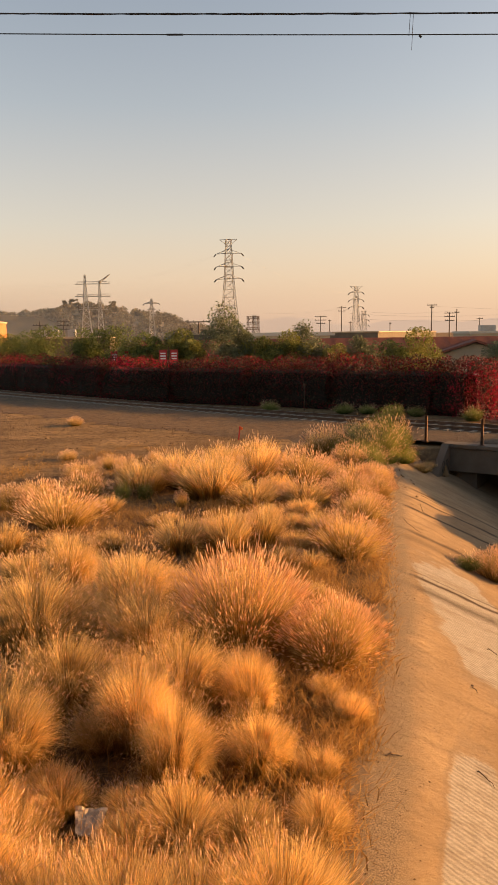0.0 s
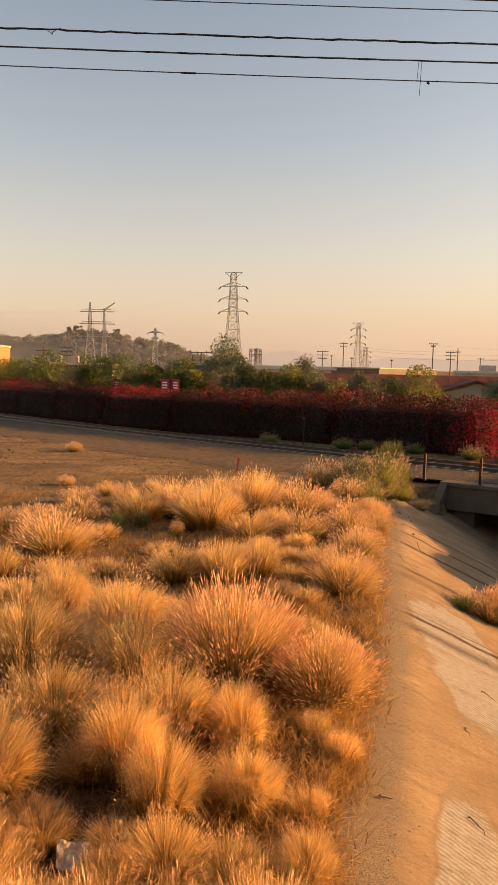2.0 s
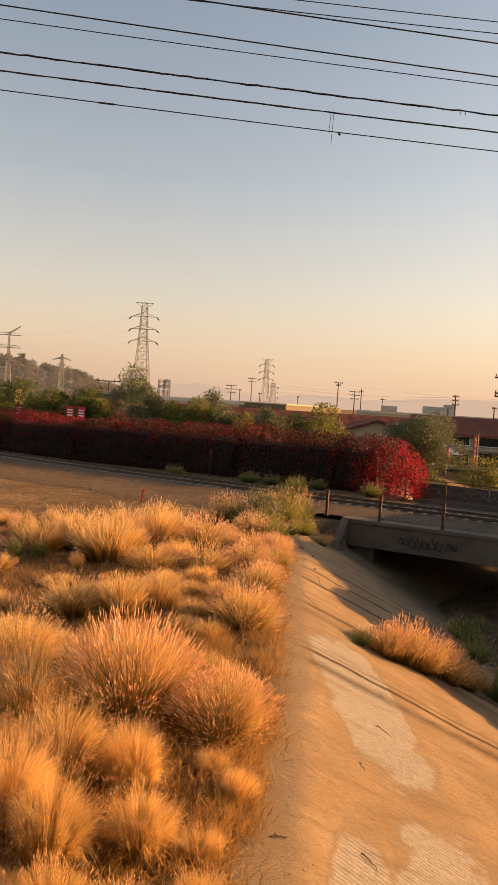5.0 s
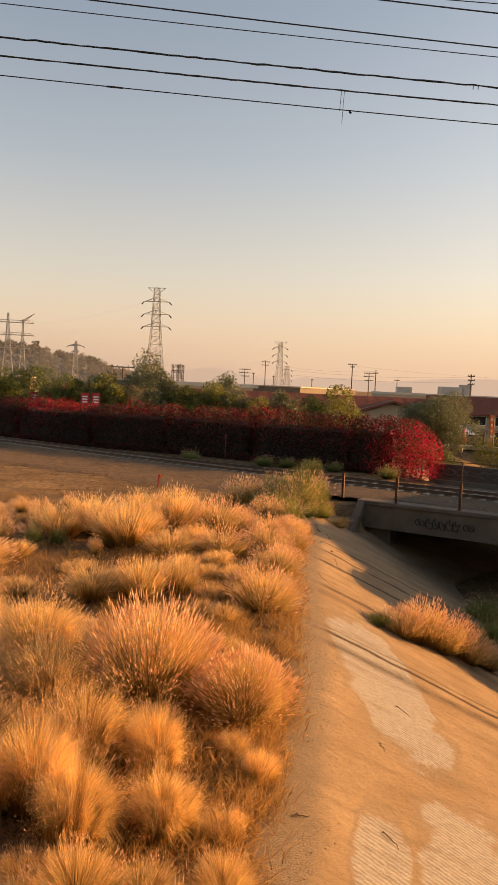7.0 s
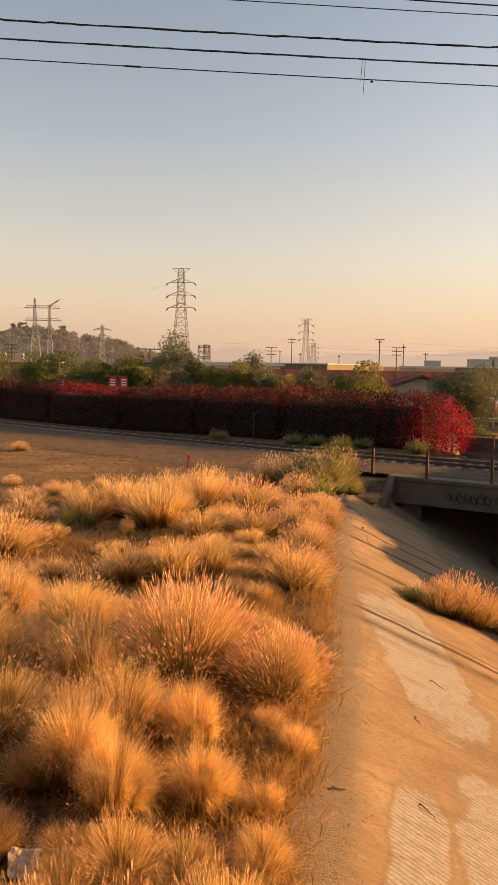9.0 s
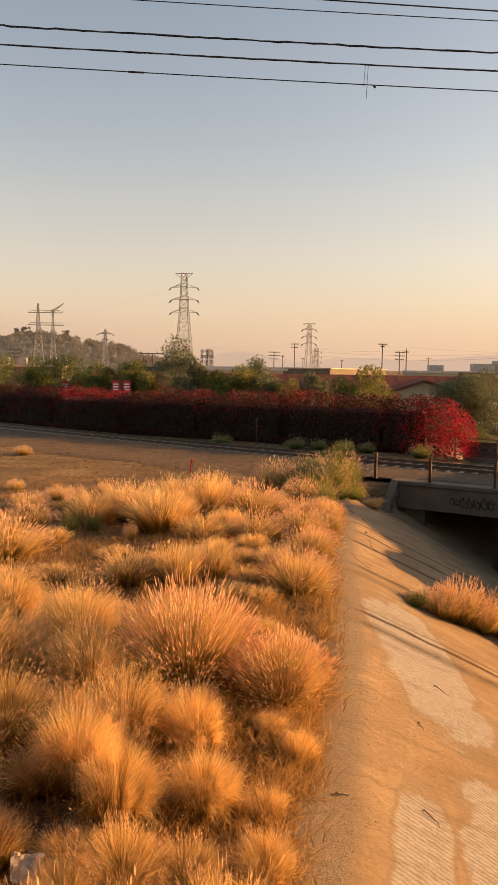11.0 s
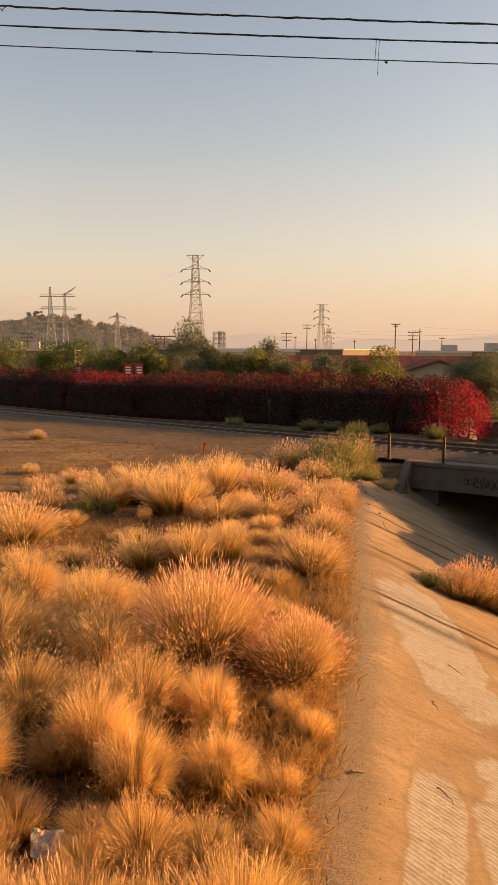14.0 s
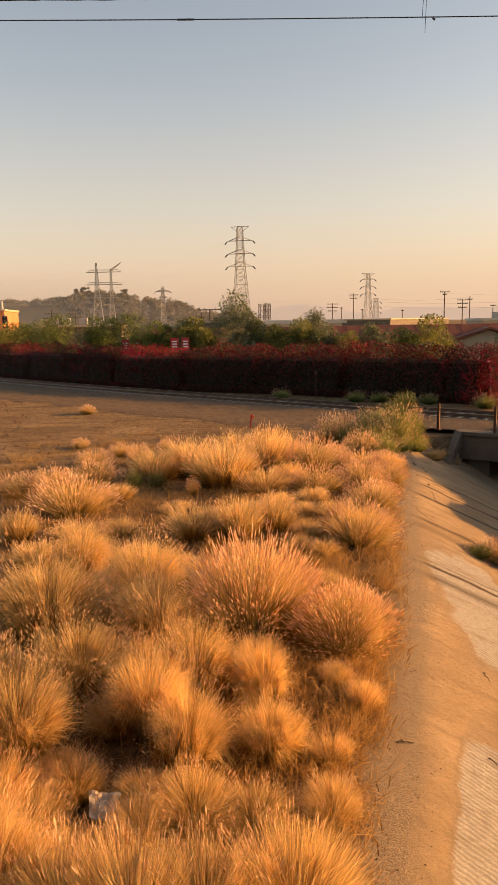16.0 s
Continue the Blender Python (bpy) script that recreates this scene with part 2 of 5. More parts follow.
PAINT_RED = plain("red_paint", (0.45, 0.03, 0.03), (0.58, 0.06, 0.05), 4, 0.6)
PAINT_WHITE = plain("white_paint", (0.66, 0.64, 0.60), (0.80, 0.78, 0.74), 4, 0.6)
PAINT_ORANGE = plain("orange_paint", (0.65, 0.12, 0.03), (0.78, 0.18, 0.05), 4, 0.5)
BLACK = plain("black_paint", (0.012, 0.012, 0.012), (0.03, 0.03, 0.03), 4, 0.6)
PAPER = plain("weathered_cardboard", (0.36, 0.28, 0.20), (0.52, 0.42, 0.32), 5, 0.8)
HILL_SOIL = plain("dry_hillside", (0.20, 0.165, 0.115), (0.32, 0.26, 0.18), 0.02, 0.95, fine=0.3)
# leaf tone kept pale and grey: some distance haze is in the colour
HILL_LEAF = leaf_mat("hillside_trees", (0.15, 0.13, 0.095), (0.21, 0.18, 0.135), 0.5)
TWIGS_SHADED = plain("shade_dark_twigs", (0.010, 0.007, 0.005), (0.03, 0.016, 0.011), 5, 0.95)

# ---- builders ----
RNG = np.random.default_rng(7)


def np_mesh(name, verts, quads, mats, uv=None, smooth=False, mat_index=None):
    """A mesh from arrays: verts (n, 3), quads (m, 3 or 4), uv (n, 2) by vertex."""
    verts, quads = np.asarray(verts, float).reshape(-1, 3), np.asarray(quads, int)
    k = quads.shape[1]
    me = bpy.data.meshes.new(name)
    me.vertices.add(len(verts))
    me.vertices.foreach_set("co", verts.ravel())
    me.loops.add(quads.size)
    me.loops.foreach_set("vertex_index", quads.ravel())
    me.polygons.add(len(quads))
    me.polygons.foreach_set("loop_start", np.arange(len(quads)) * k)
    if mat_index is not None:
        me.polygons.foreach_set("material_index", np.asarray(mat_index, int))
    me.polygons.foreach_set("use_smooth", np.full(len(quads), smooth))
    if uv is not None:
        layer = me.uv_layers.new(name="UVMap")
        layer.data.foreach_set("uv", np.asarray(uv, float)[quads.ravel()].ravel())
    for m in mats if isinstance(mats, (list, tuple)) else [mats]:
        me.materials.append(m)
    me.update(calc_edges=True)
    return me


def base(name, at=(0, 0, 0), label="", category="", group="", kind=""):
    """The Empty at the foot of a thing that has parts."""
    ob = new(name)
    ob.empty_display_size = 0.2
    ob.matrix_basis = at if isinstance(at, Matrix) else Matrix.Translation(at)
    return tagged(ob, label, category, group, kind)


def part(name, data, material, parent, label="", at=None):
    """Links a bmesh, or a finished mesh, as one object under a thing or a part."""
    if isinstance(data, bmesh.types.BMesh):
        me = bpy.data.meshes.new(name)
        data.to_mesh(me)
        data.free()
        me.materials.append(material)
    else:
        me = data
    ob = new(name, me)
    ob.parent = parent
    if at is not None:
        ob.matrix_basis = at if isinstance(at, Matrix) else Matrix.Translation(at)
    return tagged(ob, label)


def thing(name, data, material, label, category, group="", kind="", at=None):
    return tagged(part(name, data, material, None, label, at), "", category, group, kind)


def box(bm, size, at=(0, 0, 0), turn=(0, 0, 0), bevel=0.0):
    m = pose(*at, *turn) @ Matrix.Diagonal((*size, 1))
    g = bmesh.ops.create_cube(bm, size=1.0, matrix=m)
    if bevel:
        es = list({e for v in g["verts"] for e in v.link_edges})
        bmesh.ops.bevel(bm, geom=es, offset=bevel, segments=2, affect="EDGES", profile=0.5)
    return bm


def boxes(*rows, bevel=0.0):
    bm = bmesh.new()
    for r in rows:
        box(bm, *r, bevel=bevel)
    return bm


def rod(bm, p, q, r0, r1=None, sides=6):
    """A tapered round bar from p to q."""
    p, q = Vector(p), Vector(q)
    d = q - p
    m = Matrix.Translation((p + q) / 2) @ d.to_track_quat("Z", "Y").to_matrix().to_4x4()
    bmesh.ops.create_cone(bm, cap_ends=True, segments=sides, radius1=r0, radius2=r0 if r1 is None else r1, depth=d.length, matrix=m)
    return bm


def prism(bm, outline, depth, m=Matrix()):
    """A flat outline (x, z) given depth along y, from 0 to depth."""
    a = [bm.verts.new(m @ Vector((x, 0, z))) for x, z in outline]
    b = [bm.verts.new(m @ Vector((x, depth, z))) for x, z in outline]
    bm.faces.new(a)
    bm.faces.new(b[::-1])
    for i in range(len(a)):
        j = (i + 1) % len(a)
        bm.faces.new((a[i], b[i], b[j], a[j]))
    bmesh.ops.recalc_face_normals(bm, faces=bm.faces)
    return bm


def fbm(p, scale, octaves=4):
    return noise.fractal(Vector(p) * scale, 1.0, 2.0, octaves)


# ---- the lie of the land ----
RIM_Y = np.array([-60, 5.69, 6.65, 8.75, 12.84, 19.37, 23.19, 26.0, 28.5, 30.5, 33.0, 41.0, 60.0, 90.0])
RIM_X = np.array([-15, 0.62, 0.84, 1.49, 2.37, 3.5, 4.51, 4.85, 5.1, 5.5, 7.6, 14.0, 24.0, 40.0])
DEEP, WIDE = 3.2, 15.6


def rim(y):
    return np.mean([np.interp(y + d, RIM_Y, RIM_X) for d in np.linspace(-1.5, 1.5, 7)], 0)


def from_rim(x, y):
    k = (rim(y + 0.3) - rim(y - 0.3)) / 0.6
    return (x - rim(y)) / np.sqrt(1 + k * k)


def bank(s):
    return np.where(s < -0.4, 0, np.where(s < 0.8, -(s + 0.4) ** 2 / 4.8, -0.5 * (s - 0.2)))


def land(x, y):
    """Height of the open ground: a plain, cut by the channel."""
    x, y = np.asarray(x, float), np.asarray(y, float)
    s = from_rim(x, y)
    z = np.maximum(np.maximum(bank(s), -DEEP), bank(WIDE - s))
    fade = np.clip((62 - y) / 12, 0, 1) * np.clip((y + 40) / 12, 0, 1)
    # the railway bank behind the abutment and its wing wall
    along = (x - 8.2) * 0.832 - (y - 30.05) * 0.555
    side = (y - 30.05) * 0.832 + (x - 8.2) * 0.555
    z = np.where((side > 0.3) & (side < 11.5) & (along < 0.5), 0.0, z)
    # its earth slope, held by the wing wall
    z = np.where((side <= 0.3) & (side > -3) & (along < 0.1), np.maximum(z, np.minimum(side + 0.05, 0) * 0.8), z)
    return z * fade


def rail_y(x):
    return 41.7 - 0.8167 * x + 0.00316 * x * x


def rail_slope(x):
    return -0.8167 + 0.00632 * x


def by_rail(u, d):
    """A point of the plan: u is the near rail's x, d the distance beyond it."""
    k = rail_slope(u)
    n = np.array((-k, 1.0)) / math.hypot(k, 1)
    return np.array((u + n[0] * d, rail_y(u) + n[1] * d))


def rail_turn(u):
    return math.degrees(math.atan(rail_slope(u)))


def stretch(fine, lo, hi, far):
    """Grid lines: fine steps from lo to hi, growing out to the far distance."""
    mid = list(np.arange(lo, hi + fine / 2, fine))
    out, step, v = [], fine, hi
    while v < far:
        step *= 1.35
        v += step
        out.append(v)
    back, step, v = [], fine, lo
    while v > -far:
        step *= 1.35
        v -= step
        back.append(v)
    return np.array(back[::-1] + mid + out)


def build_ground():
    xs, ys = stretch(0.3, -16, 24, 4200), stretch(0.35, 2, 44, 4200)
    X, Y = np.meshgrid(xs, ys)
    Z = land(X, Y)
    near = (np.abs(X) < 60) & (Y > -20) & (Y < 90)
    for i, j in zip(*np.nonzero(near)):
        Z[i, j] += 0.05 * fbm((X[i, j], Y[i, j], 0), 0.35) + 0.025 * fbm((X[i, j], Y[i, j], 5), 1.6, 3) - 0.02
    s = from_rim(X, Y)
    Z -= np.where((s > 0.25) & (s < 7.5) & (Y < 48), 0.12, 0)
    n, m = X.shape
    idx = np.arange(n * m).reshape(n, m)
    quads = np.stack([idx[:-1, :-1], idx[:-1, 1:], idx[1:, 1:], idx[1:, :-1]], -1).reshape(-1, 4)
    ob = new("ground", np_mesh("ground", np.stack([X, Y, Z], -1), quads, SOIL, smooth=True))
    tagged(ob, "dry trodden brown earth with scattered pebbles", "ground", kind="structure")


def build_lining():
    ss, ls = np.arange(-0.75, 6.75, 0.12), np.arange(-14, 46, 0.2)
    S, L = np.meshgrid(ss, ls)
    k = (rim(L + 0.3) - rim(L - 0.3)) / 0.6
    X = rim(L) + S * np.sqrt(1 + k * k)
    Z = np.maximum(bank(S), -DEEP) + 0.012
    for i in range(S.shape[0]):
        for j in range(S.shape[1]):
            Z[i, j] += 0.025 * fbm((S[i, j], L[i, j], 3), 0.9, 3)
            if S[i, j] < -0.1:
                Z[i, j] -= 0.16 * min(1, -0.1 - S[i, j])
    n, m = X.shape
    top = np.stack([X, L, Z], -1).reshape(-1, 3)
    idx = np.arange(n * m).reshape(n, m)
    quads = np.stack([idx[:-1, :-1], idx[:-1, 1:], idx[1:, 1:], idx[1:, :-1]], -1).reshape(-1, 4)
    rimline = np.concatenate([idx[0], idx[1:, -1], idx[-1, -2::-1], idx[-2:0:-1, 0]])
    low = top[rimline] - (0, 0, 0.2)
    b = np.arange(len(rimline)) + n * m
    sides = np.stack([rimline, b, np.roll(b, -1), np.roll(rimline, -1)], -1)
    uv = np.stack([S, L], -1).reshape(-1, 2)
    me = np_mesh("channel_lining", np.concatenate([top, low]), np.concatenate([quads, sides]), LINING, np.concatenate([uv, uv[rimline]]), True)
    tagged(new("channel_lining", me), "dusty sloping concrete channel bank with bare raked patches", "channel bank", kind="structure")


build_ground()
build_lining()

# unseen plain wall added behind the eye; it blocks sky light and deepens the shade
thing("wall_south", boxes(((90, 0.5, 15.5), (0, -3.4, 3.7)), bevel=0.03), CONCRETE, "unseen concrete wall added behind the eye to block sky light", "wall", kind="structure")


# ---- railway ----
def rail_strip(name, profile, u0, u1, material, step=0.5):
    """Sweeps a closed outline (d, z) along the curve of the track."""
    us = np.arange(u0, u1 + step / 2, step)
    rows = [[(*by_rail(u, d), z) for d, z in profile] for u in us]
    k = len(profile)
    v = np.array(rows).reshape(-1, 3)
    q = [(i * k + j, (i + 1) * k + j, (i + 1) * k + (j + 1) % k, i * k + (j + 1) % k) for i in range(len(us) - 1) for j in range(k)]
    return np_mesh(name, v, q, material)


def build_track():
    us, ds = np.arange(-70, 40, 0.4), np.array([-7.4, -6.6, -5.8, -5.0, -4.2, -3.4, -2.6, -1.8, -1.0, -0.4, 0.2, 0.7, 1.3, 1.9, 2.5, 3.2, 4.0, 5.0])
    hs = np.array([-0.3, -0.02, 0.02, 0.03, 0.04, 0.06, 0.08, 0.1, 0.12, 0.14, 0.14, 0.14, 0.14, 0.14, 0.1, 0.04, 0.0, -0.3])
    rows, edge = [], []
    for u in us:
        for d, h in zip(ds, hs):
            x, y = by_rail(u, d)
            # on the bridge the stone stops at the kerb
            ragged = 0.35 * fbm((u, d, 0), 0.8, 3)
            x, y = by_rail(u, d + (ragged if d < -5 and u < 4 else 0))
            h = h + 0.03 * fbm((x, y, 9), 2.0, 3)
            side = (y - 30.05) * 0.832 + (x - 8.2) * 0.555
            if x > 3.0 and side < 0.66:
                x, y, h = x + 0.555 * (0.66 - side), y + 0.832 * (0.66 - side), 0.03
            rows.append((x, y, h))
            edge.append((u, np.clip((d + 7.4) / 6.4, 0, 1) if u < 5 else 1.0))
    n, m = len(us), len(ds)
    idx = np.arange(n * m).reshape(n, m)
    q = np.stack([idx[:-1, :-1], idx[1:, :-1], idx[1:, 1:], idx[:-1, 1:]], -1).reshape(-1, 4)
    tagged(new("ballast_bed", np_mesh("ballast_bed", rows, q, BALLAST, edge, True)), "grey crushed stone ballast bed along the track", "ballast", kind="structure")
    head = [(-0.035, 0.30), (0.035, 0.30), (0.035, 0.265), (0.009, 0.25), (0.009, 0.165), (0.07, 0.15), (0.07, 0.135), (-0.07, 0.135), (-0.07, 0.15), (-0.009, 0.165), (-0.009, 0.25), (-0.035, 0.265)]
    track = base("railway_track", (0, 0, 0), "curving railway track with rusty rails on concrete ties", "railway track", kind="structure")
    for d0 in (0.0, 1.5):
        me = rail_strip("rail", [(d + d0, z) for d, z in head], -70, 40, STEEL_RUST)
        part("rail", me, None, track)
        me = rail_strip("rail_tread", [(d0 - 0.03, 0.3015), (d0 + 0.03, 0.3015), (d0 + 0.03, 0.304), (d0 - 0.03, 0.304)], -70, 40, STEEL_RAIL)
        part("rail_tread", me, None, track, "bright worn top of the rail")
    bm = prism(bmesh.new(), [(-0.13, 0), (0.13, 0), (0.10, 0.2), (-0.10, 0.2)], 2.6)
    bm.to_mesh(me := bpy.data.meshes.new("tie"))
    me.materials.append(CONCRETE_TIE)
    u = -58.0
    while u < 36:
        x, y = by_rail(u, -0.55)
        ob = new("tie", me)
        ob.parent = track
        ob.matrix_basis = pose(x, y, -0.035 + 0.01 * random.random(), 0, 0, rail_turn(u) + random.uniform(-1, 1))
        u += 0.62 * math.cos(math.radians(rail_turn(u)))


build_track()


# ---- bridge over the channel ----
BR0, BR1 = np.array((8.2, 30.05)), np.array((12.95, 26.88))
BR_DIR = (BR1 - BR0) / np.linalg.norm(BR1 - BR0)
BR_TURN = math.degrees(math.atan2(BR_DIR[1], BR_DIR[0]))


def build_bridge():
    at = pose(BR0[0], BR0[1], 0, 0, 0, BR_TURN)
    br = base("railway_bridge", at, "low concrete girder railway bridge with graffiti and steel posts", "bridge", kind="structure")
    part("girder", boxes(((26, 0.45, 0.98), (13.0, 0.235, -0.55)), bevel=0.02), CONCRETE, br)
    part("deck_slab", boxes(((26, 11, 0.3), (13.0, 6.0, -0.45))), CONCRETE, br)
    part("kerb", boxes(((26.3, 0.75, 0.16), (12.95, 0.30, 0.03)), bevel=0.02), CONCRETE, br, "sunlit concrete kerb along the deck edge")
    part("back_girder", boxes(((26, 0.4, 0.98), (13.0, 11.6, -0.55))), CONCRETE, br)
    # stub of the abutment below the girder's end, and its flared wing wall
    part("abutment", boxes(((1.15, 11.4, 2.0), (0.62, 6.0, -1.55)), bevel=0.02), CONCRETE, br)
    wing = bmesh.new()
    prism(wing, [(-1.55, -2.2), (0.3, -2.2), (0.3, 0.10), (-0.08, 0.10), (-1.55, -1.12)], 0.3, pose(0.12, 0, 0, 0, 0, 90))
    part("wing_wall", wing, CONCRETE, br)
    part("abutment_far", boxes(((1.15, 11.4, 3.2), (17.5, 6.0, -2.3))), CONCRETE, br)
    # steel posts on the kerb, strung with two thin cables
    for k, x in enumerate((-0.95, 1.4, 4.0, 6.35, 8.8, 11.3)):
        bm = bmesh.new()
        for sx in (-0.045, 0.045):
            box(bm, (0.012, 0.09, 1.12), (x + sx, 0.12, 0.63))
        box(bm, (0.09, 0.012, 1.12), (x, 0.12, 0.63))
        box(bm, (0.22, 0.22, 0.02), (x, 0.12, 0.118))
        part("fence_post", bm, STEEL_RUST, br)
    # scrawled paint strokes on the girder and the wing wall
    rnd = random.Random(3)
    for x0, n, w in ((2.42, 2, 0.18), (2.85, 5, 0.27), (4.35, 2, 0.16)):
        for i in range(n):
            bm = bmesh.new()
            px, pz = x0 + i * w, -0.55
            hgt = 0.2 if n == 5 else 0.12
            # a looping stroke, then a bar or a zigzag over it
            a0, sweep = rnd.uniform(0.5, 2.5), rnd.uniform(3.2, 5.2)
            loop = [(px + 0.13 * math.cos(a0 + sweep * k / 10), pz + hgt * math.sin(a0 + sweep * k / 10)) for k in range(11)]
            bar = [(px + rnd.uniform(-0.12, 0.0), pz + hgt * rnd.uniform(0.6, 1.3)), (px + rnd.uniform(-0.05, 0.08), pz - hgt * rnd.uniform(-0.1, 0.3)), (px + rnd.uniform(0.02, 0.18), pz + hgt * rnd.uniform(-0.2, 0.5)), (px + rnd.uniform(0.0, 0.16), pz - hgt * rnd.uniform(0.7, 1.3))]
            for line in (loop, bar):
                for (xa, za), (xb, zb) in zip(line[:-1], line[1:]):
                    rod(bm, (xa, -0.004, za), (xb, -0.004, zb), 0.014, sides=4)
            part("paint_stroke", bm, BLACK, br, "black sprayed scrawl")
    for i in range(5):
        bm = bmesh.new()
        a = rnd.uniform(0, 6)
        last = None
        for s in range(8):
            a += rnd.uniform(0.5, 1.1)
            p = Vector((0.125, -0.3 - (i % 2) * 0.42 + 0.13 * math.cos(a), -0.62 - (i // 2) * 0.26 + 0.11 * math.sin(a)))
            if last is not None:
                rod(bm, last, p, 0.012, sides=4)
            last = p
        part("paint_stroke", bm, BLACK, br, "black sprayed scrawl")


build_bridge()

# ---- grasses ----
def ribbons(n, rng, base_r, length, lean, droop, width, segs=4, lean0=0.0, bias=(0, 0), lock_size=6, even=0.0):
    """Arching blades from a small foot: verts, quads, uv, and the tips with their directions; even evens out their length."""
    # blades hang together in locks
    k = max(1, int(n / lock_size))
    lock = rng.integers(0, k, n)
    phi = rng.uniform(0, 2 * np.pi, k)[lock] + rng.normal(0, 0.9 / (6 + lock_size), n)
    q = np.sqrt(rng.uniform(0, 1, k))[lock]
    rr = base_r * q * rng.uniform(0.85, 1.1, n)
    th0 = lean0 + lean * q + (1 - 0.6 * even) * (rng.normal(0, 0.14, k)[lock] + rng.normal(0, 0.12, n))
    lo = 0.7 + 0.2 * even
    L = length * (1 - 0.12 * q ** 2) * rng.uniform(lo, 1.0, k)[lock] * rng.uniform(lo, 1.06, n)
    foot = np.stack([rr * np.cos(phi), rr * np.sin(phi), np.zeros(n)], -1)
    phi2 = phi + (1 - 0.5 * even) * (rng.normal(0, 0.3, k)[lock] + rng.normal(0, 0.2, n))
    out = np.stack([np.cos(phi2), np.sin(phi2)], -1)
    ts = np.linspace(0, 1, segs + 1)
    p, pts, dirs = foot, [foot], []
    dr = droop * rng.uniform(0.6, 1.3, k)[lock] * rng.uniform(0.85, 1.15, n)
    for a, b in zip(ts[:-1], ts[1:]):
        t = (a + b) / 2
        th = th0 + dr * t ** 1.6 + rng.normal(0, 0.08, n)
        turn = rng.normal(0, 0.18, n)
        d = np.stack([np.sin(th) * (out[:, 0] - turn * out[:, 1]) + bias[0] * t ** 1.4, np.sin(th) * (out[:, 1] + turn * out[:, 0]) + bias[1] * t ** 1.4, np.cos(th)], -1)
        d /= np.linalg.norm(d, axis=1, keepdims=True)
        p = p + d * (L * (b - a))[:, None]
        pts.append(p)
        dirs.append(d)
    P = np.stack(pts, 1)
    P[..., 2] = np.maximum(P[..., 2], 0.03)
    side_a = rng.uniform(0, np.pi, n)
    side = np.stack([np.cos(side_a), np.sin(side_a), rng.normal(0, 0.3, n)], -1)
    w = width * rng.uniform(0.6, 1.3, n)[:, None] * (1 - 0.85 * ts ** 2)[None]
    V = np.stack([P - side[:, None] * w[..., None], P + side[:, None] * w[..., None]], 2)
    row = (segs + 1) * 2
    i = (np.arange(n) * row)[:, None] + (np.arange(segs) * 2)[None]
    Q = np.stack([i, i + 1, i + 3, i + 2], -1).reshape(-1, 4)
    u = np.clip(0.6 * rng.uniform(0, 1, k)[lock] + 0.4 * rng.uniform(0, 1, n), 0, 1)
    UV = np.stack([np.broadcast_to(u[:, None, None], (n, segs + 1, 2)), np.broadcast_to(ts[None, :, None], (n, segs + 1, 2))], -1)
    return V.reshape(-1, 3), Q, UV.reshape(-1, 2), P[:, -1], dirs[-1]


def spikes(tips, dirs, rng, length, r):
    """Bottle-brush seed heads: three-sided spindles on the ends of stems."""
    n = len(tips)
    d = dirs / np.linalg.norm(dirs, axis=1, keepdims=True)
    a = np.cross(d, rng.normal(0, 1, (n, 3)))
    a /= np.linalg.norm(a, axis=1, keepdims=True)
    b = np.cross(d, a)
    L = length * rng.uniform(0.7, 1.3, n)
    rows = []
    for t, w in ((0.0, 0.3), (0.4, 1.0), (1.0, 0.12)):
        c = tips + d * (L * t)[:, None]
        rows.append(np.stack([c + a * r * w, c + (b * 0.87 - a * 0.5) * r * w, c - (b * 0.87 + a * 0.5) * r * w], 1))
    V = np.stack(rows, 1)
    i = (np.arange(n) * 9)[:, None, None] + (np.arange(2) * 3)[None, :, None]
    j = np.arange(3)[None, None]
    Q = np.stack([i + j, i + (j + 1) % 3, i + 3 + (j + 1) % 3, i + 3 + j], -1).reshape(-1, 4)
    u = rng.uniform(0, 1, n)
    UV = np.stack([np.broadcast_to(u[:, None, None], (n, 3, 3)), np.broadcast_to(np.linspace(0, 1, 3)[None, :, None], (n, 3, 3))], -1)
    return V.reshape(-1, 3), Q, UV.reshape(-1, 2)


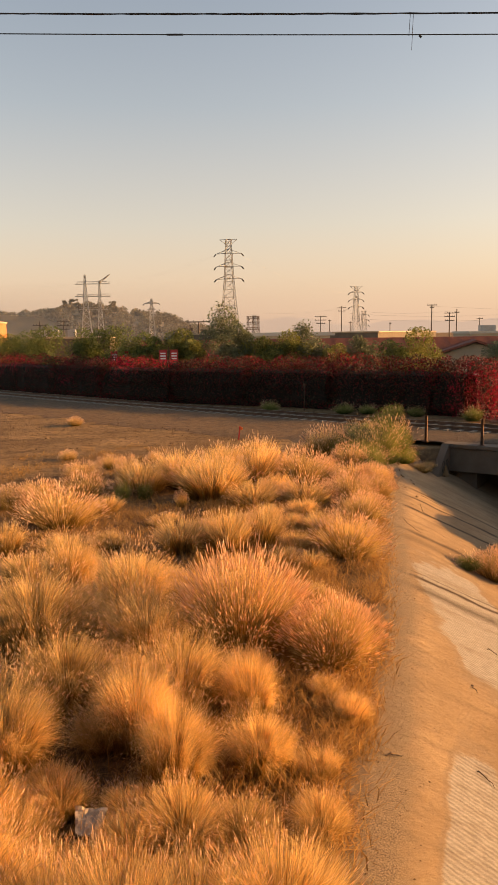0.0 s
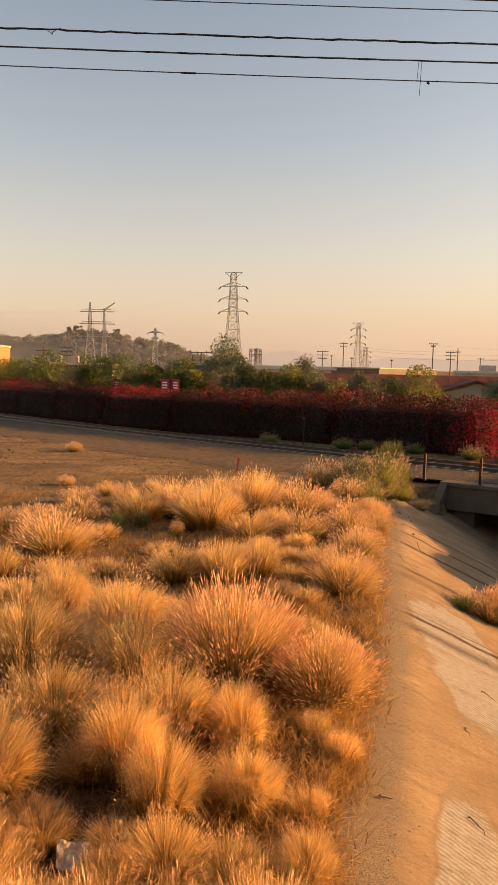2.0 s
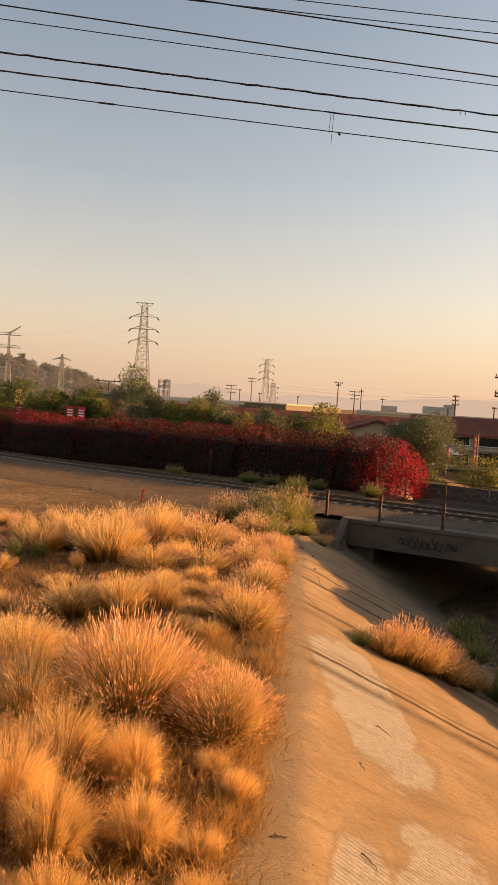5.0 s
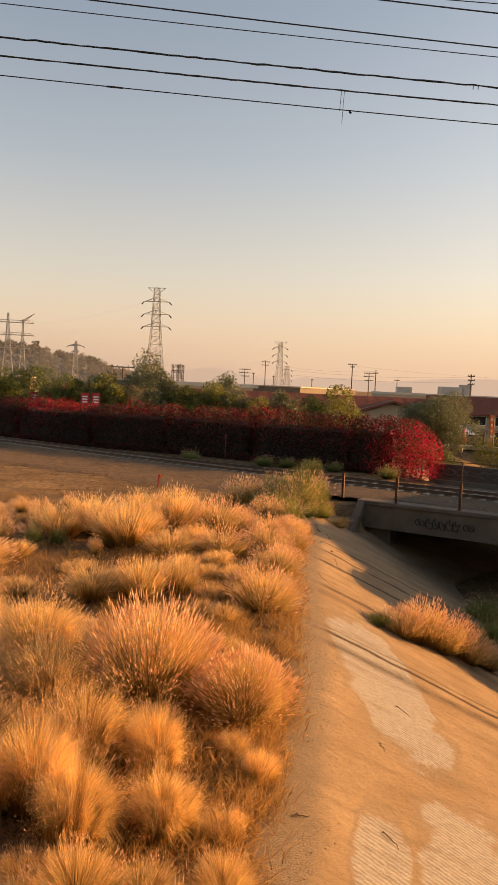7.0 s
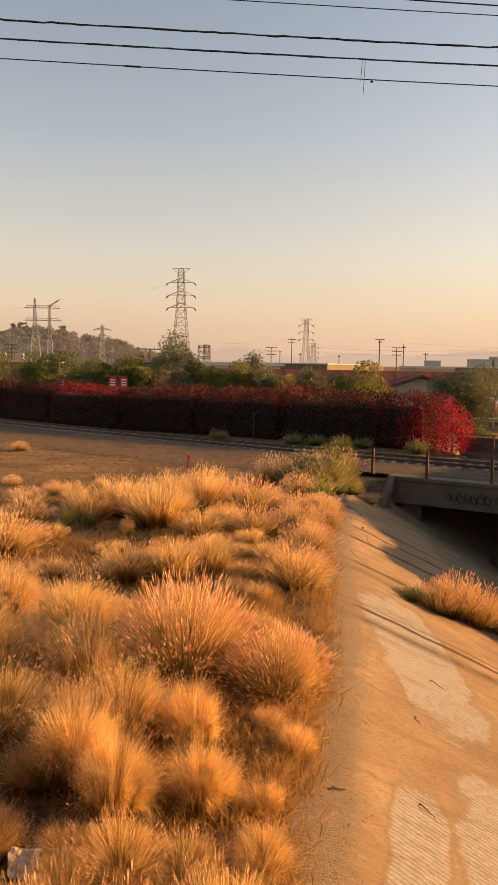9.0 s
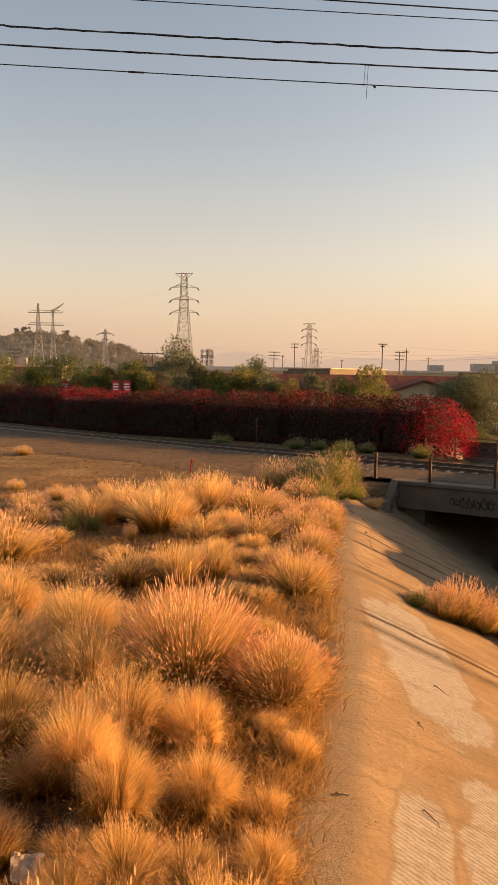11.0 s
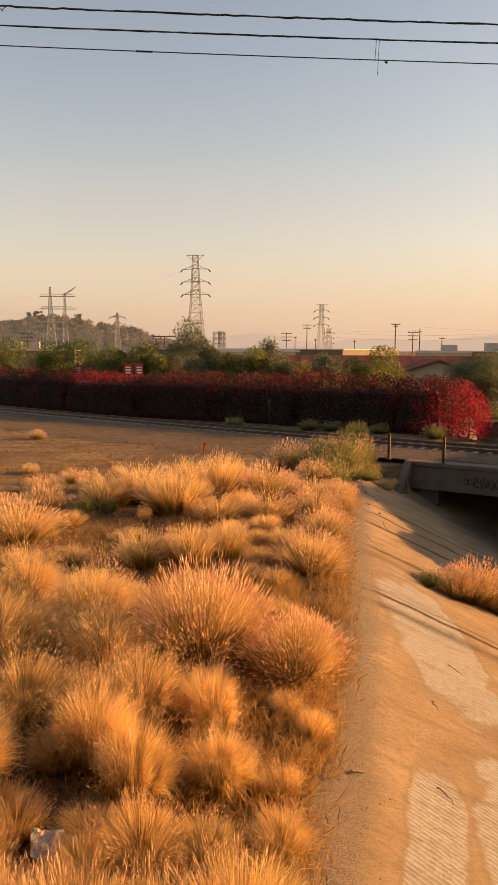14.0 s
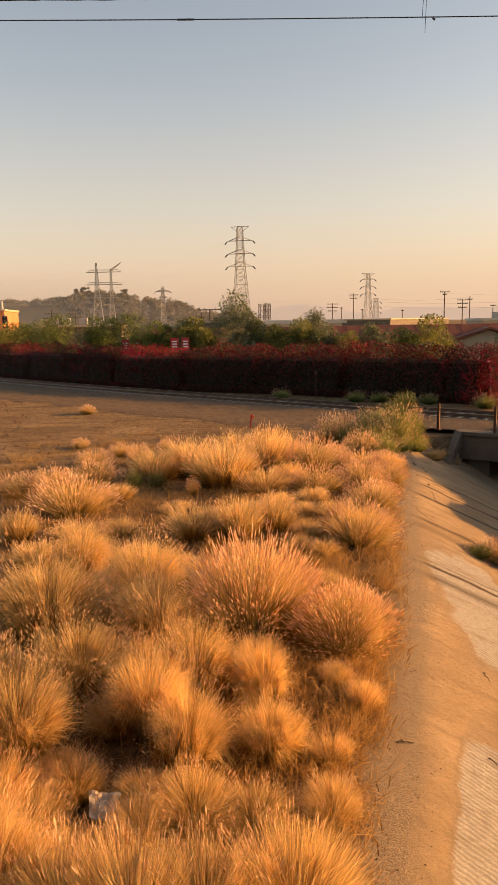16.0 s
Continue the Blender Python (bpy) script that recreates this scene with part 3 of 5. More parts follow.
def grass_master(kind, seed, fine):
    """The meshes of one tussock about 1 m high and 1 m in radius: blades, then seed heads; fine for those close by."""
    rng = np.random.default_rng(seed)
    q, w = (1.0, 1.0) if fine else (0.36, 2.1)
    segs = 3 if fine else 2
    if kind == "dry":      # a mop of fine hair that falls over to one side
        A = ribbons(int(3500 * q), rng, 0.6, 1.2, 0.36, 1.5, 0.0062 * w, segs + 1, bias=(0.45, -0.25), lock_size=22, even=0.25)
        S = ribbons(480 if fine else 140, rng, 0.6, 1.4, 0.42, 0.8, 0.0022, 3, bias=(0.3, -0.15), lock_size=3)
        sp = spikes(S[3], S[4], rng, 0.07, 0.006 if fine else 0.009)
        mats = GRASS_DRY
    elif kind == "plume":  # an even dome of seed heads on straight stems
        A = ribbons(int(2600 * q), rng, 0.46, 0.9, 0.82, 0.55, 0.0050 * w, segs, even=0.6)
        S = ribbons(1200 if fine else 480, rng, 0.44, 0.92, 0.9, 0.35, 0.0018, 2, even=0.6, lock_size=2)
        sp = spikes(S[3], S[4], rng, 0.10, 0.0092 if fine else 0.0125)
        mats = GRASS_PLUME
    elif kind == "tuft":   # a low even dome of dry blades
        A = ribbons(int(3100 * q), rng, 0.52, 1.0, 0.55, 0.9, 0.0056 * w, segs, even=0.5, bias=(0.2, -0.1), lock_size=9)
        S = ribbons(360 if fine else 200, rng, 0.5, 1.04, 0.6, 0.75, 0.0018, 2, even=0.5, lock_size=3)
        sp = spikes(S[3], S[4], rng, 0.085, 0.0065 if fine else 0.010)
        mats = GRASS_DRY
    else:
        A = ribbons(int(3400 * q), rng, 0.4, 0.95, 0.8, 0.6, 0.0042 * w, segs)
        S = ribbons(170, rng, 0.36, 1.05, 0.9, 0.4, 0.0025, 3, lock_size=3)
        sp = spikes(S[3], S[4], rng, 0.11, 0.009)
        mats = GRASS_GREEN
    n = len(A[0])
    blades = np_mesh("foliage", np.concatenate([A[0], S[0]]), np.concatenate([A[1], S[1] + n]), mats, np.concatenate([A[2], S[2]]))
    heads = np_mesh("seed_plume", sp[0], sp[1], SPIKE, sp[2])
    return blades, heads


MASTERS = {(k, f): [grass_master(k, 11 + 5 * i + j, f) for i in range(3)] for j, k in enumerate(("dry", "plume", "green", "tuft")) for f in ((True, False) if k != "green" else (False,))}
GRASS_LABEL = {
    "dry": "drooping golden dry grass tussock on bare soil",
    "plume": "golden fountain grass clump with pinkish seed heads",
    "tuft": "rounded golden dry grass tuft on bare soil",
    "green": "greenish fountain grass clump with pale seed heads",
}


def tussock(x, y, r, h, kind, z=None):
    i = RNG.integers(3)
    blades, heads = MASTERS[kind, y < 13.5 and kind != "green"][i]
    z = float(land(x, y)) - 0.03 if z is None else z
    w = {"dry": 0.86, "tuft": 0.94}.get(kind, 0.96)
    m = pose(x, y, z, RNG.normal(0, 4), RNG.normal(0, 4), RNG.uniform(-35, 35) if kind == "dry" else RNG.uniform(0, 360)) @ Matrix.Diagonal((r * w, r * w, h * (1.0 if kind == "green" else 1.3 if kind == "dry" else 1.2), 1))
    ob = base("fountain_grass" if kind in ("plume", "green") else "grass_tussock", m, GRASS_LABEL[kind], "grass clump", "grass clumps on the lot")
    part("foliage", blades, None, ob)["kind"] = "stuff"
    part("seed_plume", heads, None, ob, "pale bottle-brush seed heads")["kind"] = "stuff"


# the lot, from the camera outwards: x, y, radius, height
for row in ((-3.22, 10.4, 0.98, 1.05), (-1.5, 10.1, 0.72, 0.95), (-0.85, 8.75, 0.6, 0.85), (-2.35, 8.75, 0.75, 0.78), (-2.65, 7.35, 0.68, 0.9), (-1.3, 7.8, 0.56, 0.85), (-0.85, 7.15, 0.5, 0.75), (0.02, 8.6, 0.42, 0.68), (0.1, 7.35, 0.44, 0.55),
            (-1.95, 11.9, 0.75, 0.95), (-3.32, 13.1, 0.6, 0.88), (-2.15, 5.2, 0.6, 0.7)):
    tussock(*row, "dry")
for row in ((-0.16, 10.75, 1.08, 1.42), (1.18, 10.15, 0.8, 0.9), (2.1, 15.2, 0.88, 0.9), (-4.75, 17.9, 1.15, 0.98), (-4.86, 21.0, 0.85, 0.8), (-6.74, 20.1, 0.9, 0.6), (-5.95, 20.3, 0.75, 0.75), (1.65, 22.5, 0.9, 1.22), (1.6, 19.9, 0.85, 0.8), (2.85, 20.4, 0.8, 0.8), (2.8, 18.0, 0.8, 0.75)):
    tussock(*row, "plume")
for row in ((-1.49, 15.7, 0.75, 0.78), (-0.52, 15.6, 0.66, 0.95), (0.3, 16.1, 0.56, 0.88), (-3.2, 21.8, 0.9, 1.0), (-1.1, 20.8, 1.2, 1.32), (-2.3, 22.5, 1.05, 1.2), (0.23, 22.6, 0.82, 1.5), (-0.8, 24.3, 0.95, 1.1), (0.12, 19.7, 0.85, 0.75), (-5.37, 15.5, 0.55, 0.78), (-1.0, 4.75, 0.6, 0.98), (0.2, 5.0, 0.65, 0.88), (-0.45, 4.85, 0.6, 0.9), (-1.55, 4.9, 0.55, 0.85)):
    tussock(*row, "tuft")
# greener growth by the bridge
for row in ((4.9, 27.6, 1.05, 1.5), (5.5, 28.5, 1.1, 1.95), (5.4, 30.0, 1.1, 1.6), (4.6, 29.6, 1.0, 1.5), (-3.65, 20.7, 0.34, 0.85), (-3.05, 20.9, 0.36, 0.7), (4.3, 25.2, 0.75, 0.95), (3.6, 27.6, 0.9, 1.25), (4.1, 26.4, 0.95, 1.25), (5.2, 28.0, 0.8, 1.6), (5.8, 29.0, 0.85, 1.75)):
    tussock(*row, "green")
for row in ((3.0, 28.4, 1.0, 1.15), (3.5, 25.4, 0.8, 0.85)):
    tussock(*row, "plume")
for row in ((5.2, 26.8, 0.6, 0.7), (5.9, 28.0, 0.7, 0.8), (6.6, 30.0, 0.6, 0.5)):
    tussock(*row, "green")
# lower growth filling in between
for row in ((6.2, 28.6, 0.5, 0.35), (7.2, 29.3, 0.45, 0.35), (6.7, 28.2, 0.5, 0.3), (-3.35, 7.5, 0.6, 0.8), (-2.65, 6.4, 0.5, 0.6), (-2.7, 5.7, 0.6, 0.75), (-3.9, 11.9, 0.6, 0.6), (-1.0, 12.8, 0.55, 0.5), (-2.4, 13.8, 0.55, 0.5), (0.1, 13.0, 0.5, 0.45), (-4.4, 13.8, 0.6, 0.55),
            (-1.75, 7.9, 0.4, 0.5), (-2.2, 6.1, 0.42, 0.48), (-1.9, 6.7, 0.36, 0.42), (-1.15, 6.05, 0.36, 0.42), (0.45, 18.0, 0.5, 0.5), (1.35, 18.6, 0.5, 0.5), (-1.1, 17.4, 0.45, 0.3), (-2.2, 18.0, 0.5, 0.28), (1.25, 14.3, 0.4, 0.4), (0.55, 12.2, 0.4, 0.45), (-1.4, 5.75, 0.34, 0.36), (-1.75, 5.8, 0.3, 0.34), (-0.7, 6.3, 0.5, 0.5), (-0.1, 6.2, 0.45, 0.4), (-1.2, 6.6, 0.4, 0.3), (-2.1, 6.9, 0.35, 0.4), (-1.75, 9.2, 0.45, 0.6), (-0.75, 11.9, 0.5, 0.55), (-2.6, 11.3, 0.5, 0.6), (-2.75, 12.4, 0.45, 0.5), (-1.6, 13.2, 0.5, 0.45), (-0.3, 14.0, 0.45, 0.4), (0.7, 14.6, 0.4, 0.4), (1.0, 15.6, 0.4, 0.45), (-4.2, 15.6, 0.6, 0.45), (-3.2, 16.0, 0.5, 0.4), (-3.9, 19.4, 0.6, 0.45), (0.8, 21.0, 0.6, 0.7), (1.1, 24.4, 0.8, 0.9), (-0.1, 17.6, 0.5, 0.4), (1.7, 17.0, 0.5, 0.55), (-0.05, 9.6, 0.4, 0.4), (1.1, 12.2, 0.4, 0.45), (1.2, 8.4, 0.28, 0.38), (0.72, 7.3, 0.3, 0.3), (0.62, 6.4, 0.36, 0.36), (0.95, 9.0, 0.28, 0.3), (-3.6, 8.8, 0.6, 0.75), (1.5, 11.6, 0.4, 0.4), (1.0, 17.4, 0.4, 0.4)):
    tussock(*row, "tuft")
for row in ((3.7, 21.0, 0.6, 0.6), (4.0, 22.6, 0.6, 0.65), (4.0, 23.8, 0.5, 0.5), (3.1, 19.2, 0.5, 0.5), (2.6, 16.6, 0.45, 0.45), (2.4, 23.9, 0.7, 0.7), (3.2, 22.6, 0.7, 0.7)):
    tussock(*row, "plume")
# small dry tufts out on the bare ground
for row in ((-1.92, 19.9, 0.22, 0.5), (-5.6, 24.2, 0.7, 0.6), (-5.0, 26.0, 0.55, 0.5), (-3.6, 27.5, 0.3, 0.4), (-7.0, 28.0, 0.4, 0.4), (-9.3, 39.0, 0.5, 0.5), (-4.1, 24.2, 0.5, 0.75)):
    tussock(*row, "plume")
# in the crack across the bank, and on the channel floor
for row in ((5.2, 17.0, 0.5, 0.45), (5.9, 17.1, 0.62, 0.8), (6.4, 17.3, 0.75, 1.1), (7.1, 17.6, 0.8, 1.05), (7.9, 17.9, 0.75, 0.9), (8.6, 18.2, 0.6, 0.75)):
    tussock(*row, "green" if row[0] < 5.5 else "plume")
for row in ((10.2, 21.3, 0.8, 1.0), (9.6, 18.6, 0.8, 1.0), (10.9, 23.8, 0.9, 0.9), (11.8, 25.2, 0.9, 0.9), (10.9, 19.9, 0.9, 1.1)):
    tussock(*row, "green")


def build_low_grass():
    """Short dead growth between the clumps: one sheet of blades nobody could count."""
    rng = np.random.default_rng(5)
    n = 185000
    y = 4.0 + 27 * rng.uniform(0, 1, n) ** 1.35
    x = np.where(rng.uniform(0, 1, n) < 0.45, rng.uniform(-1.2, 1.7, n), rng.uniform(-9, 5, n))
    s = from_rim(x, y)
    thick = ((x > -1.2) & (x < 1.6) & (y < 10.5)) | ((x > -4.2) & (x < -1.2) & (y > 14.5) & (y < 20))
    keep = s < 0.0 + 0.15 * rng.normal(0, 1, n)
    pn = np.array([noise.fractal(Vector((a * 0.8, b * 0.8, 2.0)), 1.0, 2.0, 3) for a, b in zip(x, y)])
    keep &= (pn > np.where(thick, -0.8, np.where(y < 20.5, -0.7, -0.35)) + np.clip((y - 15) / 25, 0, 0.6) + np.where(s > -0.2, 0.1, 0))
    x, y = x[keep], y[keep]
    # a ragged fringe along the rim of the bank
    fy = rng.uniform(5.0, 24.0, 14000)
    fx = rim(fy) + np.clip(rng.normal(-0.12, 0.2, len(fy)), -0.7, 0.32)
    ok = np.array([noise.fractal(Vector((a * 1.3, b * 1.3, 6.0)), 1.0, 2.0, 3) for a, b in zip(fx, fy)]) > -0.12
    x, y = np.concatenate([x, fx[ok]]), np.concatenate([y, fy[ok]])
    V, Q, UV, tip, dd = ribbons(len(x), rng, 0.01, 0.40, 0.7, 0.9, 0.0052, 2)
    V = V.reshape(len(x), -1, 3) * rng.uniform(0.4, 1.2, len(x))[:, None, None]
    z = land(x, y)
    V += np.stack([x, y, z], -1)[:, None]
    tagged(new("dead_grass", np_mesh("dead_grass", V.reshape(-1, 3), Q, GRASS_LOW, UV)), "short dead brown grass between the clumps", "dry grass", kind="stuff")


build_low_grass()

# ---- hedge, shrubs and trees ----
def leaf_quads(P, rng, size, squash=0.55, up=0.0):
    """Small pointed leaves at the points P, each folded a little along its rib."""
    n = len(P)
    d = rng.normal(0, 1, (n, 3))
    d /= np.linalg.norm(d, axis=1, keepdims=True)
    a = np.cross(d, rng.normal(0, 1, (n, 3)) + (0, 0, up))
    a /= np.linalg.norm(a, axis=1, keepdims=True)
    L = size * rng.uniform(0.6, 1.3, n)[:, None]
    fold = np.cross(d, a) * L * 0.12
    V = np.stack([P - d * L * 0.5, P + a * L * squash * 0.5 + fold, P + d * L * 0.5, P - a * L * squash * 0.5 + fold], 1)
    return V.reshape(-1, 3), np.arange(n * 4).reshape(n, 4)


def foliage(name, P, rng, size, mat, squash=0.55):
    V, Q = leaf_quads(P, rng, size, squash)
    return np_mesh(name, V, Q, mat)


def blob_points(n, rng, centres, radii, shell=0.35):
    """Points in the outer layer of ellipsoid lobes."""
    k = rng.integers(0, len(centres), n)
    d = rng.normal(0, 1, (n, 3))
    d /= np.linalg.norm(d, axis=1, keepdims=True)
    r = 1 - shell * rng.uniform(0, 1, n) ** 1.5 + rng.normal(0, 0.05, n)
    return np.asarray(centres)[k] + d * r[:, None] * np.asarray(radii)[k]


HEDGE_U0, HEDGE_U1 = -62.0, 10.75


def hedge_d(u):
    """Distance of the hedge's middle from the near rail."""
    return np.interp(u, [-40, -11, -5, -1, 6, 11], [4.2, 4.3, 5.8, 6.9, 7.5, 7.1])


def hedge_section(u0, u1, seed, end=False):
    """One bougainvillea: a rounded bank of dark leaves, red where it meets the light."""
    rng = np.random.default_rng(seed)
    H = 3.0 + rng.uniform(-0.12, 0.2)
    mid = by_rail((u0 + u1) / 2, hedge_d((u0 + u1) / 2))
    ob = base("bougainvillea_shrub", (mid[0], mid[1], 0), "dense bougainvillea with crimson bracts over dark leaves", "shrub", "bougainvillea hedge by the track")
    span = (u1 - u0)
    density = 420 if u0 > -20 else 260
    n = int(span * 1.3 * 8.5 * density / 2)
    u = rng.uniform(u0 - 0.25, u1 + (0.0 if end else 0.25), n)
    a = rng.uniform(-0.12, 1.06, n) * np.pi          # round the section, front foot to back foot
    depth = 1 - 0.3 * rng.uniform(0, 1, n) ** 2
    wob = np.array([noise.fractal(Vector((x * 0.9, q * 1.8, seed * 0.01)), 1.0, 2.0, 4) for x, q in zip(u, a)])
    rough = 1 + 0.16 * wob
    ex = 0.62                                        # boxy section
    c, s = np.cos(a), np.sin(a)
    mid_d = hedge_d(u)
    d = mid_d - np.sign(c) * np.abs(c) ** ex * 1.35 * depth * rough
    z = np.clip(s, 0, 1) ** ex * H * depth * rough + np.where(s < 0.3, rng.uniform(0, 0.5, n), 0)
    if end:                                          # the end rounds off
        t = np.clip((u - (u1 - 1.6)) / 1.6, 0, 1)
        k = np.sqrt(np.clip(1 - t ** 2.2, 0, 1))
        d = mid_d + (d - mid_d) * (0.25 + 0.75 * k)
        z = z * (0.35 + 0.65 * k)
    xy = np.array([by_rail(p, q) for p, q in zip(u, d)])
    P = np.concatenate([xy, z[:, None]], 1) + rng.normal(0, 0.05, (n, 3))
    P[:, 2] = np.clip(P[:, 2], 0.03, None)
    # long shoots stand out of the top
    patch = np.array([noise.fractal(Vector((x * 0.45, q * 1.3, 4.0 + 0.01 * seed)), 1.0, 2.0, 3) for x, q in zip(u, a)])
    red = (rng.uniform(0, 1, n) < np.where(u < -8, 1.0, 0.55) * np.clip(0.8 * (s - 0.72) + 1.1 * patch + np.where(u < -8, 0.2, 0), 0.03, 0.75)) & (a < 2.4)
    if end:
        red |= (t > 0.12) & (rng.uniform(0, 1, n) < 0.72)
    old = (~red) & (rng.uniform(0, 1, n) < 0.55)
    if end:                                          # a full cascade of bloom hangs over the end
        c = by_rail(u1 - 1.5, hedge_d(u1))
        E = blob_points(15000, rng, [(c[0], c[1], 0.35), (c[0] - 1.0, c[1] + 0.7, 0.4), (c[0] + 0.2, c[1] - 0.5, 0.0)], [(1.65, 1.55, 2.65), (1.6, 1.5, 2.7), (1.3, 1.1, 1.9)], 0.3)
        E += 0.3 * np.array([[noise.noise(Vector(p) * 1.3), noise.noise(Vector(p) * 1.3 + Vector((9, 0, 0))), noise.noise(Vector(p) * 1.3 + Vector((0, 9, 0)))] for p in E])
        E = E[E[:, 2] > 0.02]
        P = np.concatenate([P, E])
        pick = rng.uniform(0, 1, len(E))
        red, old = np.concatenate([red, pick < 0.84]), np.concatenate([old, pick > 0.88])
    P -= (mid[0], mid[1], 0)
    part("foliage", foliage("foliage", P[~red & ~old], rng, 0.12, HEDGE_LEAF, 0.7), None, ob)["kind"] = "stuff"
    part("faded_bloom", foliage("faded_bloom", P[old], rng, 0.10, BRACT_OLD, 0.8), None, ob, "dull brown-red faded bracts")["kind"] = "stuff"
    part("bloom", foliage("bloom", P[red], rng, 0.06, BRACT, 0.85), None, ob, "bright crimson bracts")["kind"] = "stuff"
    # solid stand-in for the woody inside, inner shade put into its near-black; stops the light
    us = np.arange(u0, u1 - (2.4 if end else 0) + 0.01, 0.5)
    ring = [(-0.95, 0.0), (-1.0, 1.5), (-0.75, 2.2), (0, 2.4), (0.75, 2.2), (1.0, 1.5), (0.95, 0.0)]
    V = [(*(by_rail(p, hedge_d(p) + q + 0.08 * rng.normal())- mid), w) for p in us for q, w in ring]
    k = len(ring)
    Q = [(i * k + j, i * k + (j + 1) % k, (i + 1) * k + (j + 1) % k, (i + 1) * k + j) for i in range(len(us) - 1) for j in range(k)]
    part("woody_core", np_mesh("woody_core", V, Q, TWIGS_SHADED), None, ob)


_u = HEDGE_U1
_i = 0
while _u > HEDGE_U0:
    _w = 4.2 + 1.5 * ((_i * 37) % 10) / 10
    hedge_section(_u - _w, _u, 40 + _i, end=_i == 0)
    _u -= _w
    _i += 1


def tree(x, y, top, r, mat, seed, label, leaf=0.15, count=6500, foot=0.6, lobes=9, sparse=0.4, gr="trees behind the hedge", size=None):
    """Tapered trunk and limbs under a crown of many leaves in uneven lobes."""
    rng = np.random.default_rng(seed)
    ob = base("tree", (x, y, float(land(x, y))), label, "tree", gr)
    H = top
    cz, rz = (foot + H) / 2, (H - foot) / 2
    cen, rad = [], []
    bm = bmesh.new()
    lean = rng.normal(0, 0.12, 2)
    rod(bm, (0, 0, -0.1), (lean[0], lean[1], cz * 0.8), 0.05 + 0.025 * H, 0.03 + 0.01 * H, 8)
    for k in range(lobes):
        a = rng.uniform(0, 6.28)
        q = rng.uniform(0.15, 0.72)
        t = rng.uniform(-0.72, 0.75)
        w = math.sqrt(1 - t * t)
        c = np.array((r * q * w * math.cos(a) * 1.1, r * q * w * math.sin(a) * 1.1, cz + rz * t))
        cen.append(c)
        m = rng.uniform(0.38, 0.6)
        rad.append((r * m, r * m, min(rz, r) * m * rng.uniform(0.8, 1.3)))
        rod(bm, (lean[0] * 0.7, lean[1] * 0.7, cz * 0.45), c, 0.02 + 0.008 * H, 0.012, 5)
    part("trunk", bm, BARK, ob)
    P = blob_points(count, rng, cen, rad, sparse)
    P[:, 2] = np.clip(P[:, 2], 0.1, None)
    part("crown", foliage("crown", P, rng, leaf, mat, 0.6), None, ob)["kind"] = "stuff"
    return ob


def behind_hedge(x, y, z, room=2.6):
    """Carries a place along its line of sight until it clears the back of the hedge."""
    k = 1.0
    while True:
        u = min(np.linspace(-70, 11, 400), key=lambda a: float(np.hypot(*(by_rail(a, hedge_d(a)) - (x * k, y * k)))))
        c = by_rail(u, hedge_d(u))
        far = float(np.hypot(c[0] - x * k, c[1] - y * k))
        if y * k > c[1] and far > room:
            return x * k, y * k, EYE + (z - EYE) * k, k
        k += 0.01


_G, _S, _Y = "round dark green tree behind the flowering hedge", "silvery grey-green tree behind the flowering hedge", "yellow-green young tree behind the flowering hedge"
for _k, (_x, _y, _t, _r, _m, _l) in enumerate((
        (-15.4, 58.0, 4.5, 2.0, LEAF, _G), (-10.5, 59.0, 4.85, 1.8, LEAF, _G), (-12.9, 58.6, 4.5, 1.3, LEAF, _G), (-7.9, 58.5, 4.4, 1.4, LEAF, _G), (-5.0, 59.0, 4.45, 1.5, LEAF_YELLOW, _Y),
        (-3.5, 57.5, 3.9, 1.4, LEAF_YELLOW, _Y), (-2.2, 60.0, 5.7, 2.1, LEAF_GREY, _S), (-0.6, 58.6, 4.9, 1.5, LEAF_GREY, _S), (1.4, 57.0, 3.6, 1.5, LEAF_YELLOW, _Y),
        (3.7, 57.0, 3.8, 1.4, LEAF_YELLOW, _Y), (12.3, 55.0, 4.2, 2.1, LEAF_YELLOW, _Y), (-18.6, 62.0, 4.4, 2.0, LEAF, _G), (-22.5, 66.0, 4.2, 2.2, LEAF_YELLOW, _Y))):
    _x, _y, _t, _f = behind_hedge(_x, _y, _t, 1.4 + _r)
    tree(_x, _y, _t + 0.7, _r * _f * 1.12, _m, 100 + _k, _l, 0.18)
for _k, (_x, _y, _t, _r, _m) in enumerate(((-8.9, 58, 3.7, 1.3, LEAF_YELLOW), (-6.4, 58, 3.8, 1.3, LEAF_YELLOW), (-4.2, 58, 3.4, 1.2, LEAF), (-1.2, 57.5, 3.9, 1.6, LEAF_GREY), (0.4, 57.5, 3.5, 1.3, LEAF_YELLOW), (2.4, 57, 3.5, 1.3, LEAF), (5.2, 56.5, 3.4, 1.2, LEAF_GREY), (6.6, 56, 3.3, 1.1, LEAF_YELLOW), (10.6, 54, 3.4, 1.2, LEAF), (-13.0, 58, 3.9, 1.6, LEAF_YELLOW), (-17.0, 60, 4.0, 1.8, LEAF))):
    _x, _y, _t, _f = behind_hedge(_x, _y, _t, 1.4 + _r)
    tree(_x, _y, _t + 0.5, _r * 1.25, _m, 170 + _k, "bushy young tree close behind the flowering hedge", 0.17, 4200, 0.3, 8)
for _k, (_x, _y, _t, _r) in enumerate(((4.3, 58.6, 5.6, 1.3), (8.6, 58.2, 4.8, 1.2), (9.3, 57.4, 4.0, 0.9))):
    tree(_x, _y, _t, _r, LEAF_GREY, 140 + _k, "thin-leaved open olive tree behind the flowering hedge", 0.16, 2200, 1.4, 12, 0.9)
